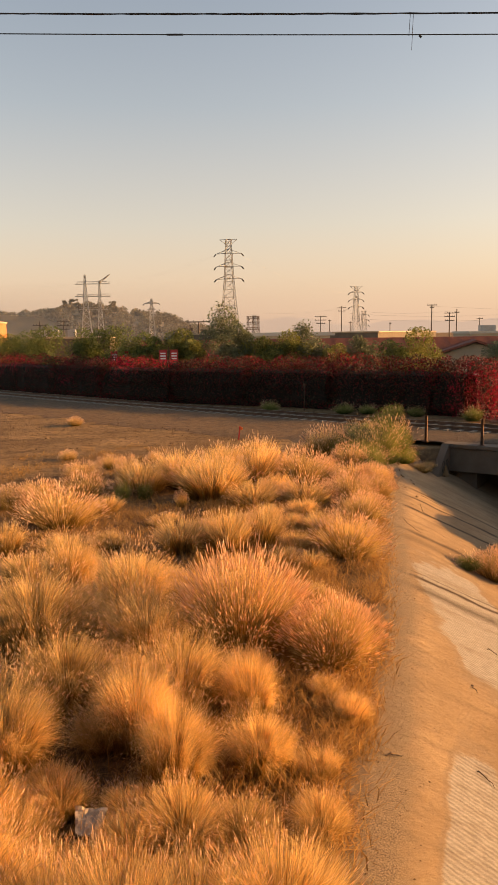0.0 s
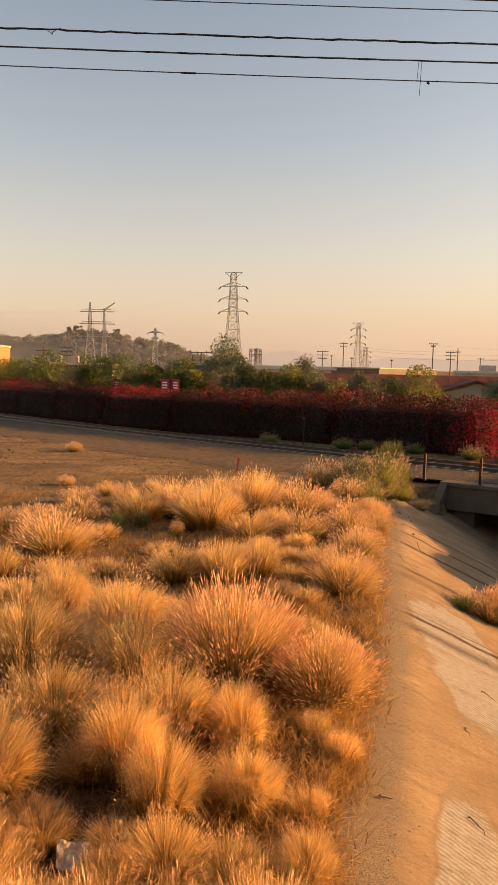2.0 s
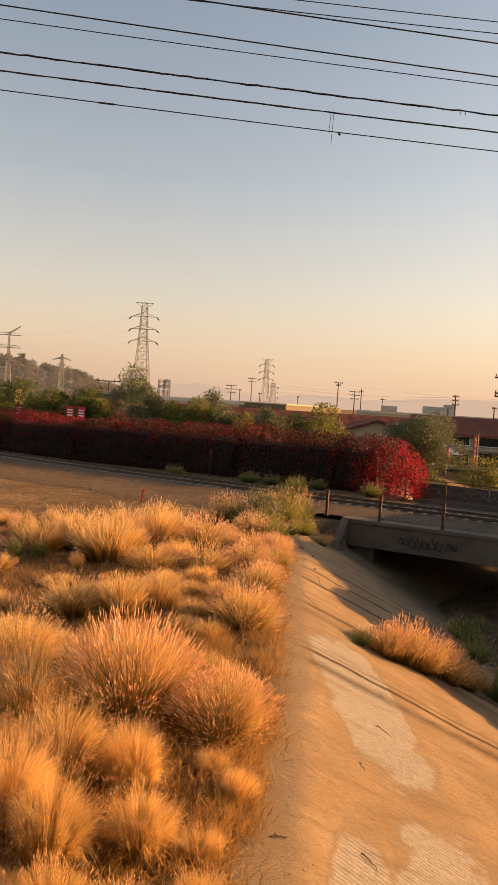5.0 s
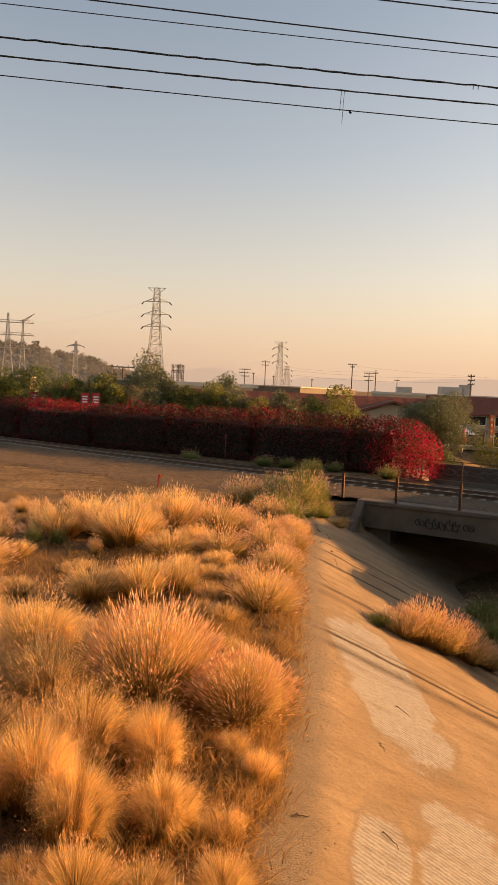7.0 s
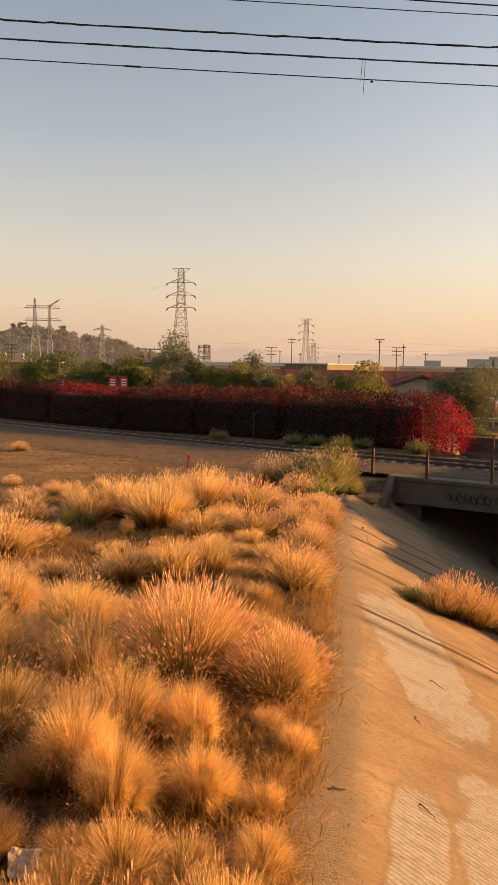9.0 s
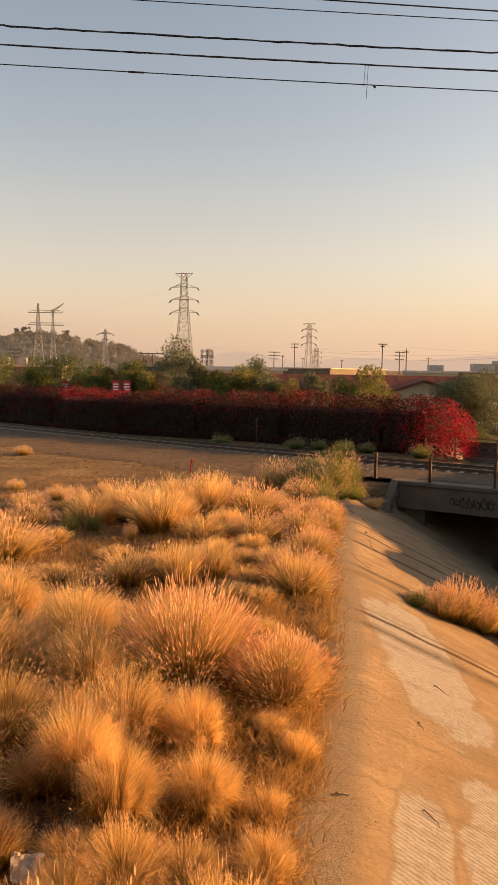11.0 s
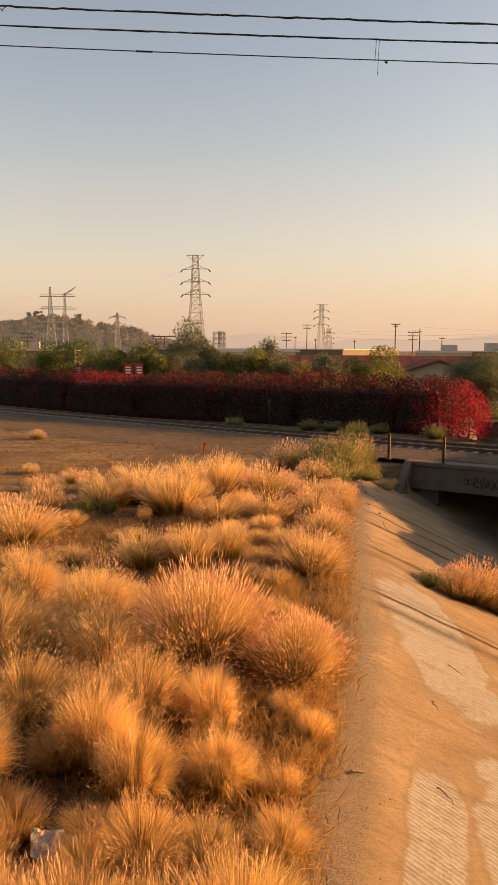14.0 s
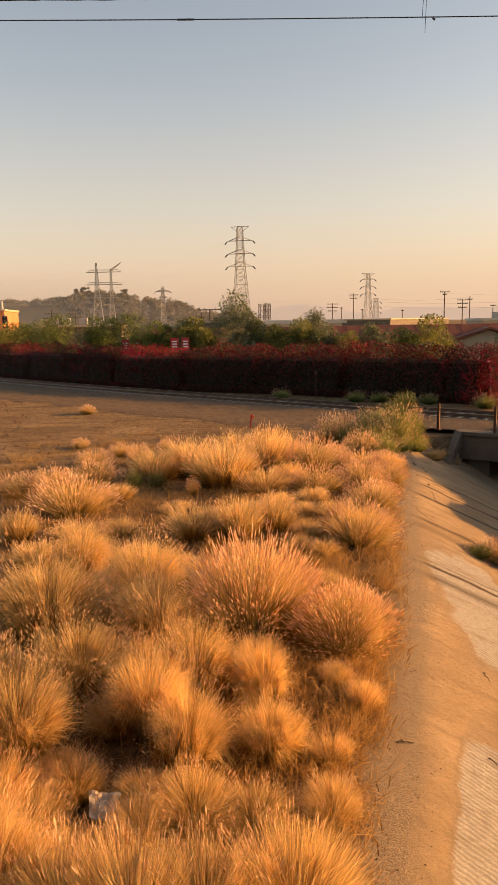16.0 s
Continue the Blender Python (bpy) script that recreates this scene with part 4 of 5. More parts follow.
tree(19.7, 52.6, 4.5, 2.9, LEAF_GREY, 150, "broad silvery pepper tree beside the cafe yard", 0.13, 22000, 0.3, 12)
tree(17.9, 52.6, 3.6, 1.5, LEAF_GREY, 151, "broad silvery pepper tree beside the cafe yard", 0.13, 9000, 0.3, 8)
tree(22.9, 48.0, 4.6, 2.2, LEAF_YELLOW, 152, "tall yellow-green tree at the yard's edge", 0.14, 9000, 0.2, 12)
tree(22.6, 44.4, 2.0, 1.9, LEAF, 153, "low dark green bush by the far fence", 0.12, 3500, 0.0, 9)
tree(20.4, 46.5, 0.9, 1.3, LEAF, 155, "low dark green bush by the far fence", 0.12, 1500, 0.0, 7)

tree(5.5, 28.6, 1.9, 1.0, LEAF, 156, "leafy green weed bush among the grass by the bridge", 0.06, 5000, 0.0, 14, gr="bushes by the bridge")
tree(4.2, 27.6, 1.2, 1.0, LEAF_GREY, 157, "leafy green weed bush among the grass by the bridge", 0.06, 3000, 0.0, 12, gr="bushes by the bridge")

for _k, (_x, _y, _t, _r) in enumerate(((17.3, 45.2, 1.3, 1.2), (18.9, 44.0, 1.4, 1.3), (20.6, 43.6, 1.2, 1.3), (18.6, 47.2, 1.1, 1.4), (16.4, 47.2, 1.2, 1.2), (21.6, 46.6, 1.6, 1.4))):
    tree(_x, _y, _t, _r, LEAF, 190 + _k, "low dark green bush by the far fence", 0.12, 2200, 0.0, 8, gr="bushes by the far fence")

# weeds along the foot of the hedge
for _x, _y, _r, _h in ((11.8, 38.4, 0.75, 1.0), (9.4, 41.0, 0.7, 0.75), (8.3, 41.6, 0.7, 0.75), (6.9, 42.4, 0.7, 0.75), (5.6, 42.9, 0.8, 0.8), (1.3, 44.9, 0.75, 0.8)):
    tussock(_x, _y, _r, _h, "plume" if _x > 12 else "green", 0.0)

# unseen bushes added on the far bank to shade the channel before and under the bridge
for _k, (_x, _y, _t) in enumerate(((22.6, 27.1, 4.1), (24.2, 31.0, 4.1), (21.8, 25.0, 3.4), (21.2, 22.4, 2.6), (20.6, 19.2, 1.2), (24.6, 35.0, 4.1), (25.6, 38.6, 4.1))):
    tree(_x, _y, _t, 2.3, LEAF, 160 + _k, "unseen dense green bush added on the channel's other bank for shade", 0.24, 12000, 0.0, 22, gr="bushes on the far bank")

# ---- buildings and yards beyond the hedge ----
def wall_box(ob, name, x0, x1, y0, y1, z0, z1, mat, label="", bevel=0.03):
    return part(name, boxes(((x1 - x0, y1 - y0, z1 - z0), ((x0 + x1) / 2, (y0 + y1) / 2, (z0 + z1) / 2)), bevel=bevel), mat, ob, label)


def window(ob, x, y, z, w, h, depth=0.12):
    fr = part("window_frame", boxes(((w + 0.12, depth, 0.06), (x, y, z + h / 2 + 0.03)), ((w + 0.12, depth, 0.06), (x, y, z - h / 2 - 0.03)), ((0.06, depth, h), (x - w / 2 - 0.03, y, z)), ((0.06, depth, h), (x + w / 2 + 0.03, y, z))), PAINT_WHITE, ob)
    part("pane", boxes(((w, 0.02, h), (x, y, z))), WINDOW_DARK, fr)


def build_long_block():
    """Long low block: cream wall under a sloping red-brown roof skirt."""
    at = pose(-9.5, 65.0, 0, 0, 0, -3.0)
    ob = base("long_building", at, "long low cream building under a red-brown roof skirt", "building")
    wall_box(ob, "wall", 0, 41, 0, 9, 0, 3.1, STUCCO_CREAM)
    bm = prism(bmesh.new(), [(-0.5, 2.75), (-0.45, 2.62), (1.3, 4.1), (1.3, 4.25), (1.15, 4.25)], 41.8, pose(41.4, 0, 0, 0, 0, 90))
    part("roof", bm, ROOF_RED, ob, "red-brown tiled roof skirt")
    # ribs of the roof, a seam every 1.2 m
    for k in range(34):
        bm = bmesh.new()
        rod(bm, (0.2 + k * 1.22, -0.46, 2.75), (0.2 + k * 1.22, 1.12, 4.27), 0.012, sides=5)
        part("roof_seam", bm, ROOF_RED, ob)
    wall_box(ob, "roof_deck", 0, 41, 1.2, 9, 3.1, 4.1, ROOF_WHITE)
    for x in (2.5, 5.5, 8.5, 12.0, 17.5, 22.0, 26.0, 31.0):
        window(ob, x, -0.03, 1.7, 1.6, 1.3)
    for k, x in enumerate((14.6, 16.2)):
        part("shop_sign", boxes(((1.3, 0.1, 0.75), (x, -0.6, 2.35)), bevel=0.01), (PAINT_RED, PAINT_WHITE)[k], ob, ("red shop sign board", "pale shop sign board")[k])


def build_gable():
    at = pose(15.9, 60.6, 0, 0, 0, -12)
    ob = base("gabled_house", at, "small cream gabled house front with brown roof edges", "building")
    bm = prism(bmesh.new(), [(0, 0), (5.2, 0), (5.2, 2.85), (2.7, 3.75), (0, 2.85)], 5)
    part("wall", bm, STUCCO_CREAM, ob)
    for s in (1, -1):
        x0, x1 = (2.7, -0.6) if s > 0 else (2.7, 5.8)
        bm = prism(bmesh.new(), [(x0, 3.82), (x1, 2.72), (x1, 2.9), (x0, 4.0)], 5.6, pose(0, -0.45, 0))
        part("roof", bm, ROOF_RED, ob, "brown roof slope")
    window(ob, 2.6, -0.02, 1.8, 1.2, 1.1)


def build_right_block():
    at = pose(22.5, 62.5, 0, 0, 0, -22)
    ob = base("two_band_building", at, "cream building with red roof skirt and pale bands", "building")
    wall_box(ob, "wall", 0, 16, 0, 9, 0, 3.3, STUCCO_CREAM)
    bm = prism(bmesh.new(), [(-0.6, 3.15), (-0.6, 3.0), (0.9, 4.45), (0.9, 4.6)], 16.6, pose(16.3, 0, 0, 0, 0, 90))
    part("roof", bm, ROOF_RED, ob, "red-brown roof skirt")
    wall_box(ob, "roof_deck", 0, 16, 0.9, 9, 3.3, 4.35, ROOF_WHITE)
    wall_box(ob, "shade_band", 0.2, 15.8, -0.5, 0.0, 1.75, 2.0, STUCCO_CREAM)
    for x in (1.5, 4.0, 6.5, 9.0, 11.5, 14.0):
        window(ob, x, -0.03, 2.55, 1.7, 0.7)
        window(ob, x, -0.03, 1.0, 1.7, 1.2)


def build_warehouses():
    ob = base("parapet_warehouse", pose(-1.0, 78, 0, 0, 0, -2), "flat-roofed warehouse with a cream parapet", "building")
    wall_box(ob, "wall", -1, 13.2, 0, 30, 0, 4.45, STUCCO_CREAM)
    wall_box(ob, "parapet", -1.1, 13.3, -0.15, 30.1, 4.45, 4.85, ROOF_WHITE)
    turn = math.degrees(math.atan2(81.3, 26.7))
    ob = base("white_warehouse", pose(13.4, 76.1, 0, 0, 0, turn), "long white warehouse with a sunlit side wall", "building")
    wall_box(ob, "wall", 0, 84, 0, 22, 0, 4.70, CONCRETE)
    wall_box(ob, "parapet", -0.1, 84.1, -0.12, 22.1, 4.70, 4.84, STUCCO_CREAM)
    for k in range(13):
        part("roller_door", boxes(((3.2, 0.1, 3.4), (5 + k * 6.2, -0.03, 1.7)), bevel=0.01), GALV, ob)
    ob = base("low_warehouse", pose(45, 150, 0, 0, 0, -8), "distant low warehouse with a pale roof edge", "building")
    wall_box(ob, "wall", 0, 75, 0, 25, 0, 4.2, STUCCO_CREAM)
    wall_box(ob, "parapet", -0.2, 75.2, -0.2, 25, 4.2, 4.7, ROOF_WHITE)
    for x, w, h in ((4, 3, 1.2), (14, 5, 1.6), (17, 2, 2.2), (33, 4, 1.4), (44, 3, 2.0), (47, 3, 1.5)):
        part("rooftop_unit", boxes(((w, 3, h), (x, 4, 4.7 + h / 2)), bevel=0.05), GALV, ob)


def build_orange_block():
    ob = base("orange_building", pose(-62, 131.5, 0, 0, 0, 8), "flat-topped orange stucco building catching the sun", "building")
    wall_box(ob, "wall", 0, 16.2, 0, 14, 0, 7.4, STUCCO_ORANGE)
    wall_box(ob, "parapet", -0.2, 16.4, -0.15, 14.2, 7.4, 7.75, STUCCO_CREAM)
    wall_box(ob, "annex", 6, 24.5, -5, 0, 0, 3.6, STUCCO_ORANGE)
    for x in (2, 6, 10, 14):
        window(ob, x, -0.04, 5.4, 1.6, 1.3)
    for k in range(4):
        bm = bmesh.new()
        rod(bm, (10.5 + k * 1.6, 3, 7.7), (10.5 + k * 1.6, 3, 9.3), 0.28, 0.2, 8)
        part("roof_vent", bm, GALV, ob)
    ob = base("far_low_building", pose(-38, 150, 0, 0, 0, 4), "distant low pale industrial shed", "building")
    wall_box(ob, "wall", -6, 10, 0, 12, 0, 4.3, CONCRETE)
    wall_box(ob, "roof", -6.2, 10.2, -0.2, 12.2, 4.3, 4.7, STUCCO_CREAM)
    for x in (-4, -1.5, 2):
        part("roof_unit", boxes(((1.6, 1.6, 1.5), (x, 3, 5.4)), bevel=0.05), GALV, ob)


build_long_block()
build_gable()
build_right_block()
build_warehouses()
build_orange_block()


def build_yard():
    """The cafe yard: parasols, a pale tent and a lit sign on a pole."""
    for k, (x, y, mat, lab) in enumerate(((22.2, 57.4, PAINT_RED, "closed red parasol in the cafe yard"), (23.4, 56.6, PAINT_RED, "closed red parasol in the cafe yard"), (20.9, 57.6, PAINT_RED, "closed red parasol in the cafe yard"))):
        ob = base("parasol", (x, y, 0), lab, "parasol", "parasols in the yard")
        bm = bmesh.new()
        rod(bm, (0, 0, 0), (0, 0, 2.2), 0.03)
        part("pole", bm, GALV, ob)
        bm = bmesh.new()
        bmesh.ops.create_cone(bm, segments=10, radius1=0.34, radius2=0.05, depth=1.3, matrix=pose(0, 0, 1.55), cap_ends=True)
        part("canopy", bm, mat, ob)
        bm = bmesh.new()
        rod(bm, (0, 0, 0), (0, 0, 0.1), 0.3, sides=12)
        part("foot", bm, CONCRETE, ob)
    ob = base("tent", (23.9, 59.0, 0), "small pale canvas tent in the cafe yard", "tent")
    bm = bmesh.new()
    bmesh.ops.create_cone(bm, segments=4, radius1=1.9, radius2=0.06, depth=0.8, matrix=pose(0, 0, 1.9, 0, 0, 45), cap_ends=True)
    part("canopy", bm, PAINT_WHITE, ob)
    for sx in (-1.25, 1.25):
        for sy in (-1.25, 1.25):
            bm = bmesh.new()
            rod(bm, (sx, sy, 0), (sx, sy, 1.5), 0.03)
            part("leg", bm, GALV, ob)
    for x, y in ((19.6, 55.6), (21.6, 55.8), (22.8, 55.2)):
        ob = base("cafe_table", (x, y, 0), "small pale cafe table in the yard", "table", "cafe tables")
        part("tabletop", boxes(((0.8, 0.8, 0.04), (0, 0, 0.74)), bevel=0.01), PAINT_WHITE, ob)
        bm = bmesh.new()
        rod(bm, (0, 0, 0), (0, 0, 0.73), 0.035)
        part("leg", bm, GALV, ob)
    ob = base("pole_sign", (24.1, 52.7, 0), "tall narrow orange sign on a dark pole", "sign")
    bm = bmesh.new()
    rod(bm, (0, 0, 0), (0, 0, 3.6), 0.06)
    part("pole", bm, STEEL_RUST, ob)
    part("panel", boxes(((0.24, 0.1, 2.3), (-0.2, -0.02, 2.15)), bevel=0.01), PAINT_ORANGE, ob)
    for k in range(5):
        part("lettering_bar", boxes(((0.12, 0.02, 0.2), (-0.2, -0.085, 1.3 + k * 0.42))), PAINT_WHITE, ob)
    for x, y, z in ((-6.0, 55.9, 3.65), (-9.9, 57.0, 3.55)):
        x, y, z, _f = behind_hedge(x, y, z)
        ob = base("banner_post", (x, y, 0), "lamp post with two red and white hanging banners", "banner", "banner posts")
        bm = bmesh.new()
        rod(bm, (0, 0, 0), (0, 0, z + 0.15), 0.05)
        part("pole", bm, STEEL_RUST, ob)
        for s in (-0.42, 0.42):
            b = part("banner", boxes(((0.6, 0.03, 1.15), (s, 0, z - 0.6)), bevel=0.005), PAINT_RED, ob)
            for k in range(3):
                part("lettering_bar", boxes(((0.4, 0.02, 0.1), (s, -0.024, z - 0.3 - 0.2 * k))), PAINT_WHITE, b)


build_yard()


# ---- masts, poles and signals ----
def lattice(bm, levels, bar, turn=0.0):
    """A square lattice tower; levels are (height, half width)."""
    rot = pose(0, 0, 0, 0, 0, turn)
    corner = [(1, 1), (-1, 1), (-1, -1), (1, -1)]
    for (z0, w0), (z1, w1) in zip(levels[:-1], levels[1:]):
        a = [rot @ Vector((x * w0, y * w0, z0)) for x, y in corner]
        b = [rot @ Vector((x * w1, y * w1, z1)) for x, y in corner]
        for i in range(4):
            j = (i + 1) % 4
            rod(bm, a[i], b[i], bar * 1.4, sides=4)
            rod(bm, a[i], b[j], bar * 0.8, sides=4)
            rod(bm, a[j], b[i], bar * 0.8, sides=4)
            rod(bm, b[i], b[j], bar * 0.8, sides=4)


def levels(h, w0, w1, n, knee=0.6, wk=None):
    out = []
    for i in range(n + 1):
        t = i / n
        t = t ** 0.8
        w = w0 + (wk - w0) * t / knee if wk and t < knee else (wk + (w1 - wk) * (t - knee) / (1 - knee) if wk else w0 + (w1 - w0) * t)
        out.append((h * t, w))
    return out


def arm(bm, z, half, drop, bar, dirx=(1, 0)):
    for s in (-1, 1):
        tip = Vector((s * half * dirx[0], s * half * dirx[1], z - 0.2))
        for off in (-0.9, 0.9):
            rod(bm, (-off * dirx[1], off * dirx[0], z + drop), tip, bar, sides=4)
            rod(bm, (-off * dirx[1], off * dirx[0], z), tip, bar, sides=4)
        for k in (0.35, 0.65):
            rod(bm, (s * half * k * dirx[0], s * half * k * dirx[1], z), (s * half * k * dirx[0], s * half * k * dirx[1], z + drop * (1 - k)), bar * 0.7, sides=4)


def insulators(ob, zs, half, size, dirx=(1, 0), out=0.9):
    for z in zs:
        for s in (-1, 1):
            bm = bmesh.new()
            rod(bm, (s * half * dirx[0], s * half * dirx[1], z - 0.25), (s * (half + out) * dirx[0], s * (half + out) * dirx[1], z - 1.3), size, sides=6)
            part("insulator", bm, BLACK, ob)


def pylon(x, y, h, w0, wk, w1, n, arms, half, bar, label, top=0.0, turn=12, dirx=(0.98, -0.2), ins=0.22):
    ob = base("transmission_tower", (x, y, 0), label, "pylon", "transmission towers")
    bm = bmesh.new()
    lattice(bm, levels(h, w0, w1, n, 0.62, wk), bar, turn)
    part("lattice", bm, GALV, ob)
    for k, z in enumerate(arms):
        bm = bmesh.new()
        arm(bm, z, half[k], 1.6 * h / 42, bar, dirx)
        part("crossarm", bm, GALV, ob)
    insulators(ob, arms, max(half), ins, dirx)
    if top:
        bm = bmesh.new()
        rod(bm, (-top * dirx[0], -top * dirx[1], h), (top * dirx[0], top * dirx[1], h), bar * 1.3, sides=4)
        for s in (-1, 1):
            rod(bm, (s * top * dirx[0], s * top * dirx[1], h), (0, 0, h - 2.6), bar, sides=4)
        part("top_bar", bm, GALV, ob)
    return ob


_L = "tall grey steel lattice transmission tower with three crossarms"
pylon(-7.1, 299.9, 42.0, 3.9, 1.75, 1.0, 13, (26.8, 31.7, 36.7), (5.2, 5.2, 5.0), 0.085, _L, 3.6)
pylon(60.7, 415.6, 30.2, 2.3, 1.2, 0.8, 9, (19.0, 23.0, 27.0), (3.5, 3.5, 3.5), 0.075, "slim distant steel lattice tower with three crossarms", 3.4)
pylon(80.5, 514.0, 19.5, 2.2, 1.4, 1.0, 7, (10, 13.5, 17), (3.0, 3.0, 3.0), 0.08, "slim distant steel lattice tower with three crossarms", 2.0)
pylon(-63.6, 496.0, 28.8, 2.2, 1.2, 0.5, 9, (22.0, 26.0), (3.0, 5.0), 0.2, "pale slender distant transmission tower", 0.0)
pylon(-20.0, 520.0, 22.0, 2.0, 1.2, 0.8, 7, (17.0, 20.0), (3.5, 3.5), 0.12, "faint small distant transmission tower", 2.0)
pylon(6.0, 620.0, 20.0, 2.0, 1.2, 0.8, 6, (15.0, 18.0), (3.5, 3.5), 0.14, "faint small distant transmission tower", 2.0)


def build_double_tower():
    ob = base("double_transmission_tower", (-91, 440.6, 0), "pair of steel lattice masts joined by long crossarms", "pylon", "transmission towers")
    for x, h, w in ((-4.2, 40.5, 3.6), (4.2, 37.0, 2.2)):
        bm = bmesh.new()
        lattice(bm, levels(h, w, 0.35, 11, 0.6, w * 0.35), 0.15, 8)
        for v in bm.verts:
            v.co.x += x
        part("mast", bm, GALV, ob)
    for z, half in ((20.5, 8.5), (28.0, 10.5), (35.2, 10.2)):
        bm = bmesh.new()
        rod(bm, (-half, 0, z), (half, 0, z), 0.22, sides=4)
        rod(bm, (-half + 1.5, 0, z + 1.3), (half - 1.5, 0, z + 1.3), 0.14, sides=4)
        for k in range(9):
            x = -half + 1 + (2 * half - 2) * k / 8
            rod(bm, (x, 0, z), (x + (2 * half - 2) / 16, 0, z + 1.3), 0.1, sides=4)
        part("crossarm", bm, GALV, ob)
    bm = bmesh.new()
    for dy in (-0.5, 0.5):
        rod(bm, (4.2, dy, 36.6), (10.5, dy, 40.6), 0.14, sides=4)
        rod(bm, (4.2, dy, 35.4), (10.5, dy, 40.6), 0.14, sides=4)
    part("jib", bm, GALV, ob)


build_double_tower()


def utility_pole(x, y, h, arms=((0.6, 1.1),), label="dark timber utility pole with crossarms", r=0.16, lean=0.0, turn=0.0):
    ob = base("utility_pole", pose(x, y, 0, 0, lean, turn), label, "utility pole", "utility poles")
    bm = bmesh.new()
    rod(bm, (0, 0, 0), (0, 0, h), r, r * 0.7, 8)
    part("pole", bm, WOOD_POLE, ob)
    for d, half in arms:
        c = part("crossarm", boxes(((2 * half, 0.14, 0.16), (0, -0.15, h - d)), bevel=0.01), WOOD_POLE, ob)
        for k in (-0.9, -0.45, 0.45, 0.9):
            bm = bmesh.new()
            rod(bm, (k * half, -0.15, h - d + 0.08), (k * half, -0.15, h - d + 0.32), 0.05, sides=6)
            part("insulator", bm, BLACK, c)


utility_pole(43.3, 174.7, 11.0, ((0.15, 1.1), (0.75, 0.5)), "dark timber utility pole with a short top crossarm")
for _x, _y, _h, _a in ((52.5, 193, 9.7, ((0.3, 1.4), (1.2, 1.4), (2.2, 1.2))), (54.2, 192.5, 10.4, ((0.9, 0.6),)), (28.9, 228.2, 12.8, ((0.5, 1.3), (1.5, 1.1))), (21.6, 219, 9.8, ((0.3, 1.7), (1.3, 1.7), (2.3, 1.3))),
                      (28.6, 258.4, 9.3, ((0.4, 0.5),)), (58.0, 138.3, 8.8, ((0.4, 0.7), (1.2, 0.7), (2.0, 0.7))), (64.7, 135.3, 6.8, ((0.3, 0.5),)),
                      (-53.8, 192.6, 8.7, ((1.0, 1.8), (2.2, 2.4), (3.2, 2.4))), (-48.0, 194.1, 9.1, ((0.5, 1.6), (1.5, 1.6), (2.5, 1.6))), (36.0, 260, 8.6, ((0.4, 0.6),)), (-7.2, 109.8, 6.7, ((0.1, 1.7),)), (-8.6, 112, 6.2, ((0.8, 0.4),)),
                      (75.0, 240, 9.0, ((0.4, 1.0),)), (48.0, 250, 8.0, ((0.4, 0.4),))):
    utility_pole(_x, _y, _h, _a)
utility_pole(32.9, 67.4, 8.7, ((0.1, 0.9), (1.6, 0.8), (1.9, 0.8)), "tall utility pole with transformers and crossarms")


def build_gantry():
    ob = base("substation_gantry", (1.9, 250, 0), "dark steel lattice substation frame", "substation")
    for x in (-1.7, 0, 1.7):
        bm = bmesh.new()
        lattice(bm, levels(10.5, 0.5, 0.3, 7), 0.06)
        for v in bm.verts:
            v.co.x += x
        part("column", bm, STEEL_RUST, ob)
    for z in (6.6, 8.4, 10.3):
        bm = bmesh.new()
        for dz in (0, 0.7):
            rod(bm, (-2.2, 0, z + dz - 0.4), (2.2, 0, z + dz - 0.4), 0.07, sides=4)
        for k in range(8):
            rod(bm, (-2.1 + k * 0.55, 0, z - 0.4), (-1.8 + k * 0.55, 0, z + 0.3), 0.05, sides=4)
        part("beam", bm, STEEL_RUST, ob)


build_gantry()

# railway signal with two heads; its lamps are lit red
_red = Mat("signal_lamp", 0.4)
_red.color((0.5, 0.02, 0.01))
_red.p.inputs["Emission Color"].default_value = (1.0, 0.08, 0.03, 1)
_red.p.inputs["Emission Strength"].default_value = 4.0


def build_signal():
    ob = base("railway_signal", (-29.6, 86.4, 0), "black two-headed railway signal showing red", "railway signal")
    bm = bmesh.new()
    rod(bm, (0, 0, 0), (0, 0, 6.1), 0.08)
    part("mast", bm, GALV, ob)
    for z in (5.2, 3.2):
        hd = part("signal_head", boxes(((0.62, 0.12, 1.35), (0, -0.12, z)), bevel=0.05), BLACK, ob)
        for k, dz in enumerate((0.42, 0.0, -0.42)):
            bm = bmesh.new()
            rod(bm, (0, -0.17, z + dz), (0, -0.2, z + dz), 0.14, sides=12)
            part("lamp", bm, _red.m if k == 2 else WINDOW_DARK, hd, "glowing red lamp" if k == 2 else "")
            bm = bmesh.new()
            rod(bm, (0, -0.18, z + dz + 0.14), (0, -0.42, z + dz + 0.14), 0.1, 0.05, 8)
            part("hood", bm, BLACK, hd)


build_signal()


